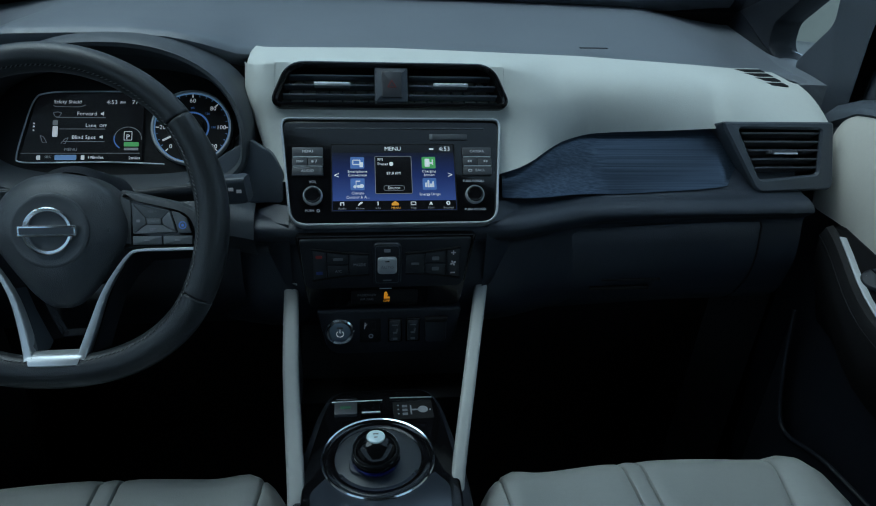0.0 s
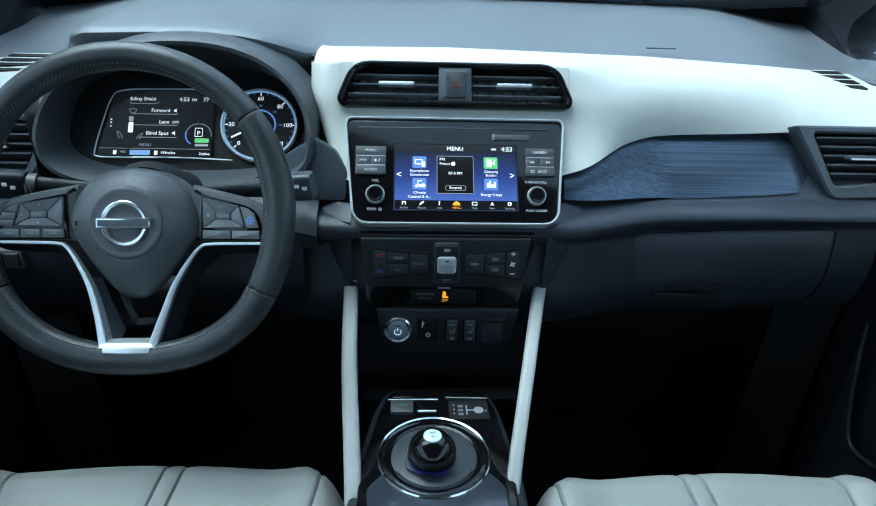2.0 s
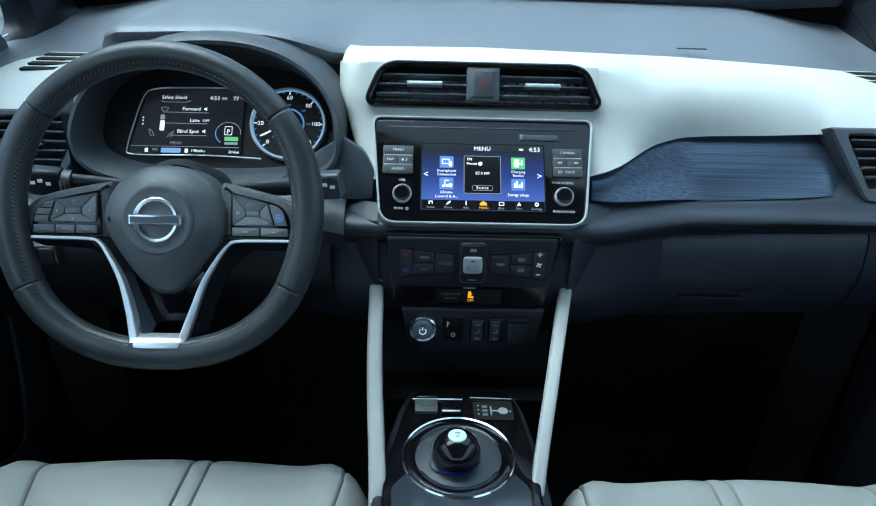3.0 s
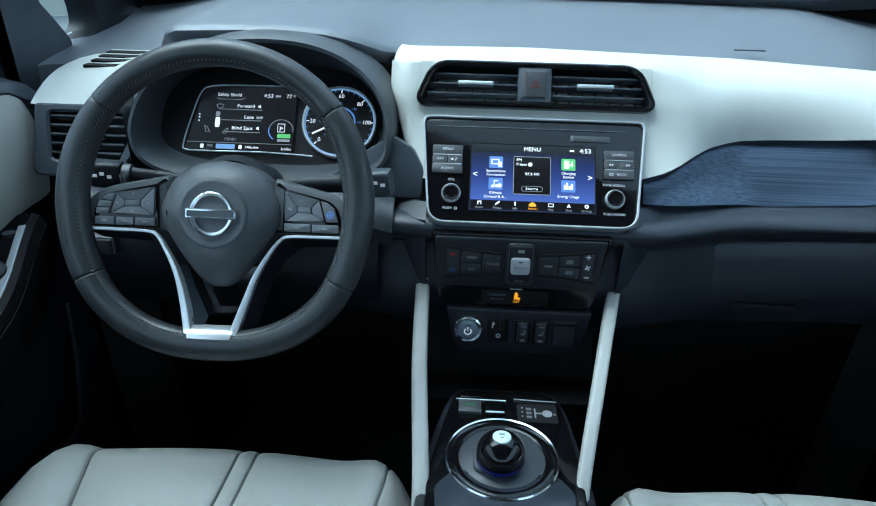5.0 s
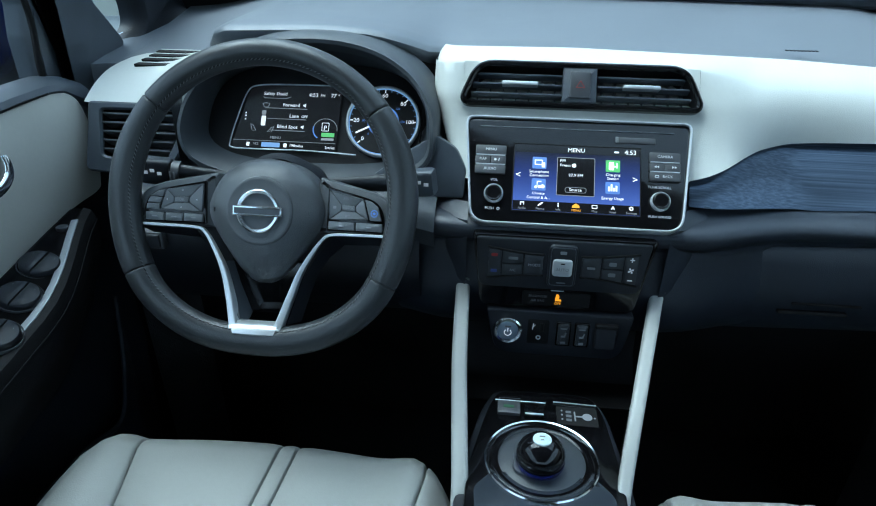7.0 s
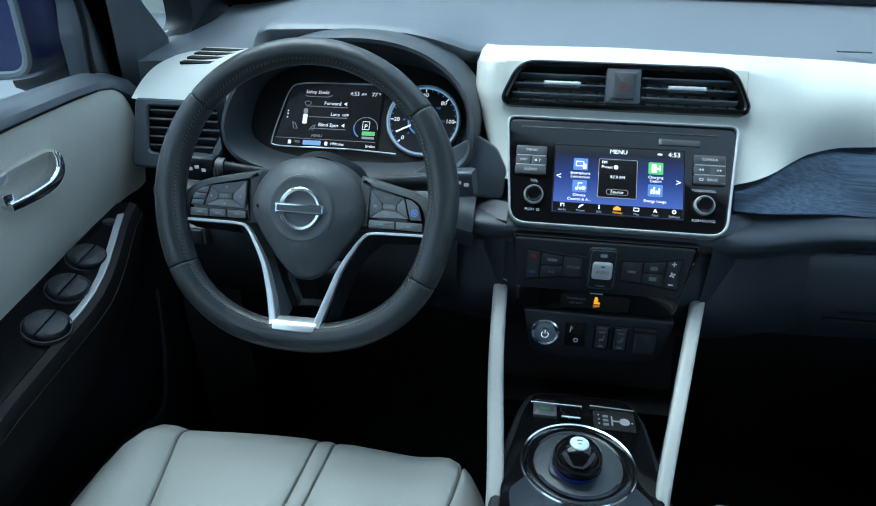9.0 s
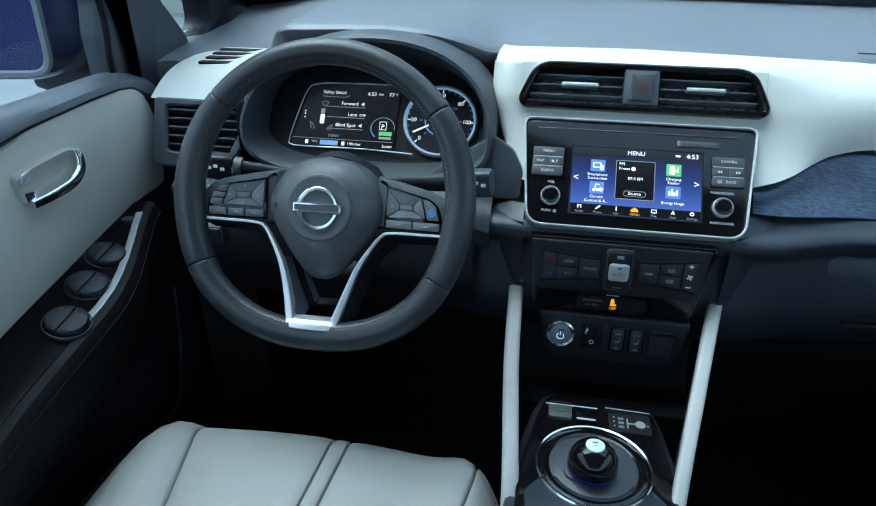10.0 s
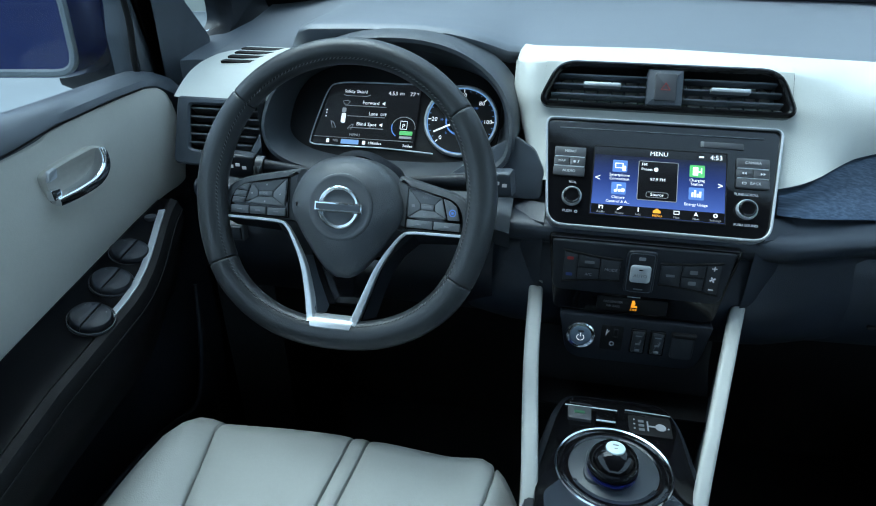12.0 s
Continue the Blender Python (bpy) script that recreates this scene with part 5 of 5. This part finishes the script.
        for q in ((A, B, b, a), (B, C, c, b), (C, E, g, c), (E, A, a, g)):
            m = Vector((sum(v[0] for v in q) / 4, sum(v[1] for v in q) / 4))
            pad("key", rpoly([tuple(m + (Vector(v) - m) * 0.965) for v in q], 0.0008, 2), -0.019, -0.0137, 0.0007, WHEELKEY, "matt charcoal key")
        pad("key", rpoly([(x + (0.0006 if x < 0.1 else -0.0006), y) for x, y in (a, b, c, g)], 0.0008, 2), -0.019, -0.0132, 0.0007, WHEELKEY, "matt charcoal key")
        side = [[(0.1170, 0.0058), (0.1245, 0.0040), (0.1330, -0.0020), (0.1195, -0.0028)], [(0.1197, -0.0036), (0.1335, -0.0028), (0.1365, -0.0100), (0.1220, -0.0102)], [(0.1222, -0.0110), (0.1367, -0.0108), (0.1378, -0.0176), (0.1240, -0.0178)]]
        if s > 0:
            side = [[(0.1170, 0.0058), (0.1245, 0.0040), (0.1330, -0.0020), (0.1378, -0.0176), (0.1240, -0.0178)]]
        for q in side:
            pad("key", rpoly(q, 0.0010, 3), -0.019, -0.0137, 0.0008, WHEELKEY, "matt charcoal key")
        for x0, x1 in ((0.0745, 0.0960), (0.0975, 0.1165), (0.1180, 0.1385)) if s < 0 else ((0.0745, 0.1060), (0.1075, 0.1385)):
            pad("key", rect(x0, -0.0300, x1, -0.0208, 0.001), -0.019, -0.0140, 0.001, WHEELKEY, "matt charcoal key")
            xm = (x0 + x1) / 2
            pad("key_print", [(xm - 0.0028, -0.0262), (xm + 0.0028, -0.0262), (xm + 0.0028, -0.0250), (xm - 0.0028, -0.0246)], -0.0146, -0.0136, 0, PRINT)
        if s < 0:
            print_on("OK", 0.0048, -0.0983, -0.0050, PRINT)
            for x, y in ((0.0975, 0.0058), (0.0990, -0.0140), (0.0815, -0.0045), (0.1145, -0.0055)):
                pad("key_print", circle(x, y, 0.0011, 3), -0.0142, -0.0132, 0, MARK)
            for x, y in ((0.1255, 0.0010), (0.1285, -0.0066), (0.1302, -0.0143)):
                pad("key_print", rect(x - 0.0018, y - 0.0014, x + 0.0018, y + 0.0014, 0.0006), -0.0142, -0.0132, 0, DIM)
        else:
            print_on("RES +", 0.0042, 0.0970, 0.0055, PRINT), print_on("SET -", 0.0042, 0.0985, -0.0140, PRINT), print_on("CANCEL", 0.0032, 0.0983, -0.0050, PRINT)
            pad("key_print", rect(0.0795, -0.0060, 0.0835, -0.0030, 0.0005), -0.0142, -0.0132, 0, PRINT)
            ring = circle(0.1290, -0.0095, 0.0042, 20)
            part("key_print", rise(band(ring, inset(ring, 0.0011), -0.0142, -0.0130, 0.0001)), LITBLUE, d, "blue round symbol")
            pad("key_print", circle(0.1290, -0.0095, 0.0016, 12), -0.0142, -0.0130, 0, LITBLUE)
        # satin silver spoke: a thin line under the keys that turns down and widens to the bottom bridge
        arm = spline([(s * 0.150, -0.0345, -0.0035), (s * 0.115, -0.0350, -0.0085), (s * 0.083, -0.0360, -0.0125), (s * 0.0715, -0.0400, -0.0130), (s * 0.0590, -0.0570, -0.0110), (s * 0.0455, -0.0820, -0.0085), (s * 0.0355, -0.1120, -0.0050), (s * 0.0270, -0.1410, 0.0020), (s * 0.0245, -0.1490, 0.0060)], 6)
        sec = rpoly([(-0.0040, -0.010), (0.0040, -0.010), (0.0040, 0.004), (-0.0040, 0.004)], 0.0014, 3)
        part("silver_spoke", sweep(arm, [(b, a) for a, b in sec], (0, 0, 1), scale=lambda t: 0.40 + 0.80 * ease(0.30, 1.0, t)), SILVER, d, "satin silver spoke")
        inner = [[(s * 0.050, -0.074, -0.014), (s * 0.034, -0.112, -0.010), (s * 0.0255, -0.138, -0.004), (s * 0.0240, -0.146, 0.002)], [(s * 0.040, -0.074, -0.034), (s * 0.026, -0.108, -0.036), (s * 0.0165, -0.134, -0.030), (s * 0.0160, -0.140, -0.020)]]
        part("bridge_side", sheet(inner), FRAME, d, "graphite inner face of the spoke")
        outer = [[(s * x, y, z) for x, y, z in ((0.150, -0.037, -0.010), (0.084, -0.039, -0.018), (0.062, -0.062, -0.016), (0.050, -0.084, -0.014), (0.0415, -0.112, -0.010), (0.034, -0.142, -0.002))], [(s * x, y, z) for x, y, z in ((0.145, -0.046, -0.036), (0.088, -0.049, -0.042), (0.070, -0.066, -0.042), (0.058, -0.086, -0.040), (0.050, -0.112, -0.036), (0.045, -0.140, -0.024))]]
        part("spoke_back", sheet(outer), DARK, d, "black back of the spoke")
    face = [[(x * w, y, z + 0.001 * (1 - x * x)) for x in np.linspace(-1, 1, 13)] for w, y, z in ((0.0225, -0.1400, -0.012), (0.0245, -0.1395, 0.000), (0.0258, -0.1415, 0.0055), (0.0258, -0.1440, 0.0090), (0.0250, -0.1485, 0.0115), (0.0238, -0.1520, 0.0128), (0.0228, -0.1536, 0.0115), (0.0224, -0.1540, 0.003))]
    part("silver_bridge", sheet(face), SILVER, d, "satin silver bottom bridge")
    part("bridge_floor", plate(rpoly([(-0.024, -0.134), (0.024, -0.134), (0.045, -0.07), (-0.045, -0.07)], 0.004, 3), -0.045, -0.030, 0.003), PIANO, d)
    col = lathe([(0.052, -0.20), (0.055, -0.12), (0.058, -0.06), (0.05, -0.045)], 32)
    c = thing("steering_column", "black moulded steering column shroud", "steering column", d.matrix_world.copy())
    part("shroud", col, DARK, c)
    return d


steering_wheel()


def stalks():
    for s in (-1, 1):
        d = thing("column_stalk", "black column stalk with white symbols", "stalk", group="column stalks")
        p0, p1 = Vector((-0.3575 + s * 0.06, 1.005, 0.725)), (Vector((-0.168, 0.985, 0.742)) if s > 0 else Vector((-0.532, 0.985, 0.740)))
        path = [p0 + (p1 - p0) * t for t in np.linspace(0, 1, 9)]
        part("lever", sweep(path[:7], circle(0, 0, 0.0105, 14, 0.0075), (0, 0, 1), scale=lambda t: 0.8 + 0.35 * t), DARK, d, "black lever")
        part("collar", sweep([p0 + (p1 - p0) * 0.62, p0 + (p1 - p0) * 0.70], circle(0, 0, 0.0145, 20), (0, 0, 1)), KEY, d)
        tip = sweep([p0 + (p1 - p0) * t for t in (0.72, 0.74, 0.97, 1.0)], rpoly([(-0.016, -0.012), (0.016, -0.012), (0.016, 0.012), (-0.016, 0.012)], 0.006, 4), (0, 0, 1), scale=lambda t: 0.9 + 0.1 * math.sin(math.pi * t))
        part("switch_head", tip, FRAME if s > 0 else DARK, d, "ribbed switch head")
        for k in range(3):
            c = p0 + (p1 - p0) * (0.79 + 0.07 * k)
            m = Matrix.Translation(c + Vector((0, -0.0128, 0.002)))
            part("symbol", moved(box(-0.0028, -0.0004, -0.003 + 0.003 * (k % 2), 0.0028, 0.0004, 0.001 + 0.003 * (k % 2), 0.0002), m), MARK, d)
        for k in range(2):
            c = p0 + (p1 - p0) * (0.635 + 0.04 * k) + Vector((0, -0.0145, 0.0))
            part("symbol", moved(box(-0.001, -0.0004, -0.006, 0.001, 0.0004, 0.006, 0.0002), Matrix.Translation(c)), DIM, d)


stalks()


# ---------- seats ----------
def seat(s, label):
    d = thing("front_seat", label, "car seat", group="front seats")
    seams = [0.118, 0.157, 0.3165, 0.338, 0.511, 0.598] if s < 0 else [0.080, 0.118, 0.270, 0.2925, 0.459, 0.540]
    lean = [0.0, 0.15, 0.10, 0.09, -0.16, 0.0] if s < 0 else [0.0, 0.10, 0.05, 0.05, -0.14, 0.0]
    x_in, x_out = seams[0], seams[-1]
    mid = (x_in + x_out) / 2
    half = (x_out - x_in) / 2
    sy = 0.0 if s < 0 else -0.022

    def surf(x, t):
        """Height field of the cushion: t runs from the back to the front roll and down its face."""
        u = (x - mid) / half
        q = max(0, abs(u) - 0.72) / 0.28
        front = 0.876 + sy - 0.012 * u * u - (0.095 if u > 0 else 0.045) * q ** 2.2
        crown = 0.016 * (1 - u * u) + 0.014 * math.exp(-((abs(u) - 0.80) / 0.14) ** 2) - 0.05 * max(0, abs(u) - 0.86) ** 1.5 * 8
        if t < 0.7:
            w = t / 0.7
            y = 0.28 + (front - 0.05 - 0.28) * w
            z = 0.385 + 0.045 * w ** 1.3 + crown
        else:
            a = (t - 0.7) / 0.3 * math.pi * 0.62
            y = front - 0.05 + 0.05 * math.sin(a)
            z = 0.43 + crown - 0.05 * (1 - math.cos(a)) * 1.4
        return y, z

    # the seams drift sideways towards the back of the cushion
    seam = lambda k, t: seams[k] + lean[k] * min(0.25, 0.55 * max(0, 0.7 - t) / 0.7)
    ts = list(np.linspace(0, 0.7, 12)) + list(np.linspace(0.72, 1.0, 12))
    for k in range(5):
        wide = seams[k + 1] - seams[k]
        n = max(5, int(wide / 0.012))
        fr = [0, 0.0008 / wide, 0.002 / wide] + list(np.linspace(0.004 / wide, 1 - 0.004 / wide, n)) + [1 - 0.002 / wide, 1 - 0.0008 / wide, 1]
        rows = []
        for f in fr:
            e = min(f, 1 - f) * wide
            dip = 0.0050 * max(0, 1 - e / 0.0030) ** 2 + 0.0014 * max(0, 1 - e / 0.014) ** 2
            row = []
            for t in ts:
                x = seam(k, t) * (1 - f) + seam(k + 1, t) * f
                y, z = surf(x, t)
                row.append((s * x, y - dip * (t > 0.75), z - dip * (t <= 0.9)))
            rows.append(row)
        part("seat_panel", sheet(rows), SEAT, d, "pale grey leather panel")
    for x, dx in ((x_out, 0.012), (x_in, -0.01)):
        r0 = [(s * x, *surf(x, t)) for t in ts]
        r1 = [(s * (x + dx * 0.6), y - 0.006, z - 0.02) for _, y, z in r0]
        r2 = [(s * (x + dx), y - 0.010, min(z - 0.06, 0.36)) for _, y, z in r0]
        r3 = [(s * (x + dx * 0.4), y - 0.02, 0.22) for _, y, z in r0]
        part("seat_side", sheet([r0, r1, r2, r3]), SEAT, d, "pale grey leather side")
    part("seat_base", box(min(s * x_in, s * x_out), 0.30, 0.0, max(s * x_in, s * x_out), 0.84 + sy, 0.30, 0.02), SHADE, d, "black seat base on the floor")


seat(-1, "pale grey leather front seat cushion with double stitched middle seam")
seat(1, "pale grey leather front seat cushion with double stitched middle seam")


# ---------- doors ----------
def door(s):
    side = "left" if s < 0 else "right"
    d = thing("front_door", "closed front door with cream leather panel and black armrest", "car door", group="front doors")
    m = Matrix(((0, 0, -s, s * 0.735 + DX[s]), (1, 0, 0, 0), (0, 1, 0, 0), (0, 0, 0, 1)))
    W = lambda y, z, c: Vector((s * (0.735 - c) + DX[s], y, z))
    # cream skin: bowed sheet with rolled edges
    top = [(0.30, 0.770), (0.812, 0.786), (0.90, 0.799), (1.02, 0.806), (1.100, 0.807), (1.130, 0.796), (1.147, 0.774)]
    low = [(0.30, 0.42), (0.745, 0.565), (0.886, 0.6025), (1.01, 0.630), (1.084, 0.640), (1.146, 0.643), (1.151, 0.656)]
    tp, lp = spline([(y, z, 0) for y, z in top], 6), spline([(y, z, 0) for y, z in low], 6)
    rows = []
    for a, b in zip(tp, lp):
        row = [W(a.x, a.y + 0.004, 0.004), W(a.x, a.y + 0.002, 0.020)]
        for t in np.linspace(0.02, 0.98, 10):
            q = a.lerp(b, t)
            row.append(W(q.x, q.y, 0.030 + 0.010 * math.sin(math.pi * t) - 0.003 * ease(1.12, 1.15, q.x)))
        rows.append(row + [W(b.x, b.y, 0.020)])
    rows.append([W(1.156, v.z, 0.0) for v in rows[-1]])
    part("cream_panel", sheet(rows), DOORSKIN, d, "cream leather door panel")
    sill = []
    for y in list(np.linspace(0.30, 1.08, 14)) + [1.11, 1.14, 1.165, 1.185]:
        zc = lerp(top, y) if y < 1.085 else 0.807 - 0.5 * max(0, y - 1.10)
        zo = 0.818 + 0.004 * ease(0.9, 1.1, y) - 0.4 * max(0, y - 1.13)
        sill.append([W(y, z, c) for z, c in ((zc - 0.008, 0.026), (zc + 0.002, 0.033), (zc * 0.6 + zo * 0.4 + 0.003, 0.028), (zo - 0.001, 0.008), (zo, -0.015), (zo - 0.005, -0.03))])
    part("ledge_gap", tube([W(y, lerp(top, y) + 0.0005, 0.0315) for y in np.linspace(0.30, 1.075, 20)], 0.0018, 8), SHADE, d)
    part("window_ledge", sheet(sill), FRAME, d, "charcoal window ledge")
    # armrest with gloss switch plate
    rows, plate_rows = [], []
    for y in np.linspace(0.40, 1.065, 24):
        k = ease(1.075, 0.86, y) ** 0.8
        zo = 0.58 + 0.2 * (y - 0.745) - 0.10 * max(0, 0.72 - y)
        c1 = 0.048 + 0.054 * k
        zi = zo - 0.016 * k
        plate_rows.append([W(y, zo + 0.002, 0.036), W(y, zo * 0.6 + zi * 0.4 + 0.002, 0.036 + (c1 - 0.036) * 0.4), W(y, zi + 0.002, c1)])
        rows.append([W(y, zo, 0.030), W(y, zi - 0.001, c1 - 0.002), W(y, zi + 0.004, c1 + 0.004), W(y, zi + 0.001, c1 + 0.014), W(y, zi - 0.012, c1 + 0.021), W(y, zi - 0.05, c1 + 0.018), W(y, zi - 0.11, c1 - 0.002), W(y, zi - 0.16, 0.030)])
    part("armrest", sheet(rows), SHADE, d, "black armrest with a stitched edge")
    part("switch_plate", sheet(plate_rows[8:]), shader("smoked_black", (0.006, 0.006, 0.007), 0.16, spec=0.05), d, "gloss black switch plate")
    part("grab_recess", sheet([[p + Vector((0, 0, -0.03)) for p in r] for r in plate_rows[:9]]), SHADE, d)
    edge = [Vector(r[2]) + Vector((0, 0, 0.002)) for r in plate_rows[14:-1]]
    part("silver_edge", sweep(edge, rect(-0.0048, -0.0015, 0.0048, 0.0015, 0.001), (1, 0, 0)), SILVER, d, "silver strip drawn in for the glint on the tab strip")
    seam = [Vector(r[4]) + Vector((-s * 0.0005, 0, 0.0)) for r in rows]
    part("armrest_seam", tube(seam, 0.0007, 6), SHADE, d)
    for k, (y, c0) in enumerate(((0.945, 0.060), (0.885, 0.072), (0.820, 0.088))[: 3 if s < 0 else 1]):
        zz = 0.58 + 0.2 * (y - 0.745) - 0.006
        at = Matrix.Translation(W(y, zz, c0)) @ Matrix.Rotation(radians(11), 4, "X") @ Matrix.Rotation(radians(s * -16), 4, "Y")
        well = circle(0, 0, 0.0275, 36, 0.0255)
        part("switch_rim", moved(band(well, inset(well, 0.0012), -0.002, 0.0032, 0.0004), at), KEY, d, "thin satin rim round the switches")
        for j in (-1, 1):
            a = [radians(90 - j * v) for v in np.linspace(0, 180, 15)]
            q = [(0.0004 * j + 0.0245 * math.cos(v) * 0.98, 0.0225 * math.sin(v)) for v in a]
            dome = rings([[(x * f + 0.006 * j * (1 - f), y * f, z) for x, y in q] for f, z in ((1.0, -0.004), (1.0, 0.005), (0.97, 0.0075), (0.88, 0.0095), (0.5, 0.0108))])
            part("window_switch", moved(dome, at), DARK, d, "black rocker switch")
            part("switch_mark", moved(plate(rect(0.011 * j - 0.003, 0.006, 0.011 * j + 0.003, 0.0105, 0.0008), 0.009, 0.0104), at), DIM, d)
    if s < 0:
        j = part("mirror_knob", moved(lathe([(0.008, -0.004), (0.0075, 0.012), (0.0085, 0.016), (0.008, 0.022), (0.001, 0.023)], 20), Matrix.Translation(W(1.018, 0.616, 0.048))), KEY, d, "black mirror adjusting knob")
    # handle in a shallow bowl; its recess shade is put into the darker cream
    hm = m @ Matrix.Translation((0.905, 0.741, 0.0405))
    bowl = rpoly([(-0.054, 0.014), (-0.053, -0.006), (-0.045, -0.026), (0.010, -0.0255), (0.049, -0.010), (0.056, 0.017), (0.038, 0.0235), (-0.025, 0.0200)], [0.008, 0.008, 0.008, 0.02, 0.02, 0.008, 0.012, 0.02], 5)
    part("handle_bowl", moved(rings([[(x, y, -0.010) for x, y in bowl], [(x, y, 0.0005) for x, y in bowl], [(x, y, 0.0030) for x, y in inset(bowl, 0.0025)], [(x, y, 0.0028) for x, y in inset(bowl, 0.004)], [(x, y, 0.0006) for x, y in inset(bowl, 0.007)]]), hm), shader("door_cream_in_shade", (0.50, 0.48, 0.43), 0.4), d, "handle bowl in cream darkened for the shade of a recess")
    lever = spline([(0.046, 0.0180, 0.003), (0.044, 0.007, 0.006), (0.036, -0.005, 0.008), (0.017, -0.0140, 0.009), (-0.012, -0.0180, 0.008), (-0.044, -0.0205, 0.004)], 6)
    part("handle", moved(sweep(lever, rpoly([(-0.0085, -0.006), (0.0085, -0.006), (0.0085, 0.006), (-0.0085, 0.006)], 0.004, 4), (0, 0, 1), scale=lambda t: 0.75 + 0.45 * math.sin(math.pi * min(1, t * 0.9))), hm), CHROME, d, "polished chrome pull handle")
    part("lock_button", moved(plate(rpoly([(-0.050, -0.018), (-0.036, -0.018), (-0.036, -0.006), (-0.052, -0.004)], 0.003), 0.0, 0.008, 0.002), hm), CHROME, d)
    part("lock_tab", moved(plate(rpoly([(-0.050, 0.004), (-0.034, 0.006), (-0.032, 0.018), (-0.046, 0.016)], 0.003), 0.0, 0.006, 0.002), hm), SILVER, d)
    # lower door with map pocket
    low_rows = [[W(y, z, c) for z, c in ((0.62 - 0.35 * max(0, 1.0 - y) * 0.4, 0.012), (0.46, 0.022), (0.36, 0.030), (0.10, 0.020))] for y in np.linspace(0.30, 1.18, 16)]
    part("lower_panel", sheet(low_rows), DARK, d, "black lower door panel")
    lip = spline([(1.085, 0.49, 0.055), (1.062, 0.40, 0.063), (1.036, 0.318, 0.064), (1.006, 0.300, 0.065), (0.95, 0.315, 0.065), (0.89, 0.325, 0.066), (0.70, 0.33, 0.066), (0.40, 0.33, 0.066)], 8)
    up = [W(*v) for v in lip]
    part("pocket_lip", tube(up, 0.004, 10, (0, 0.1, 1)), DARK, d, "rounded pocket edge")
    part("pocket_front", sheet([up, [Vector((p.x - -s * 0.0, p.y + 0.02, 0.06)) for p in up]]), DARK, d, "black map pocket")
    kick = [[W(1.17 + 0.02 * t, 0.64 - 0.56 * u, 0.03 + 0.10 * t + 0.03 * u) for t in np.linspace(0, 1, 5)] for u in np.linspace(0, 1, 6)]
    part("kick_panel", sheet(kick), CARPET, d, "black kick panel")


door(-1)
door(1)


# ---------- outside mirror on the driver's side ----------
def wing_mirror(s):
    d = thing("wing_mirror", "blue painted door mirror with black-edged glass", "wing mirror", Matrix.Translation((s * 1.0, 1.16, 0.866)) @ Matrix.Rotation(radians(-s * 14), 4, "Z"), group="wing mirrors")
    f = Matrix(((1, 0, 0, 0), (0, 0, -1, 0), (0, 1, 0, 0), (0, 0, 0, 1)))
    out = rpoly([(-0.125, -0.075), (0.125, -0.075), (0.125, 0.085), (-0.125, 0.085)], [0.05, 0.045, 0.05, 0.06], 8)
    loops = [[(x * k + 0.22 * s * z, y * k, z) for x, y in out] for k, z in ((0.96, 0.010), (1.0, 0.0), (1.03, -0.04), (1.02, -0.10), (0.90, -0.15), (0.62, -0.185), (0.3, -0.20))]
    part("housing", moved(rings(loops), f), BLUEPAINT, d, "gloss blue housing")
    part("gasket", moved(band(inset(out, 0.004), inset(out, 0.016), 0.0, 0.014, 0.003), f), shader("grey_gasket", (0.22, 0.25, 0.27), 0.4), d, "grey edge of the glass")
    part("mirror_glass", moved(plate(inset(out, 0.016), 0.006, 0.009), f), shader("tinted_mirror", (0.17, 0.25, 0.31), 0.02, 1.0, vary=0.0), d, "mirror glass")
    part("arm", sweep([(-s * 0.05, 0.10, -0.06), (-s * 0.12, 0.09, -0.085), (-s * 0.20, 0.06, -0.095)], circle(0, 0, 0.022, 14, 0.05), (0, 1, 0)), DARK, d, "black mounting arm")
    return d


wing_mirror(-1)
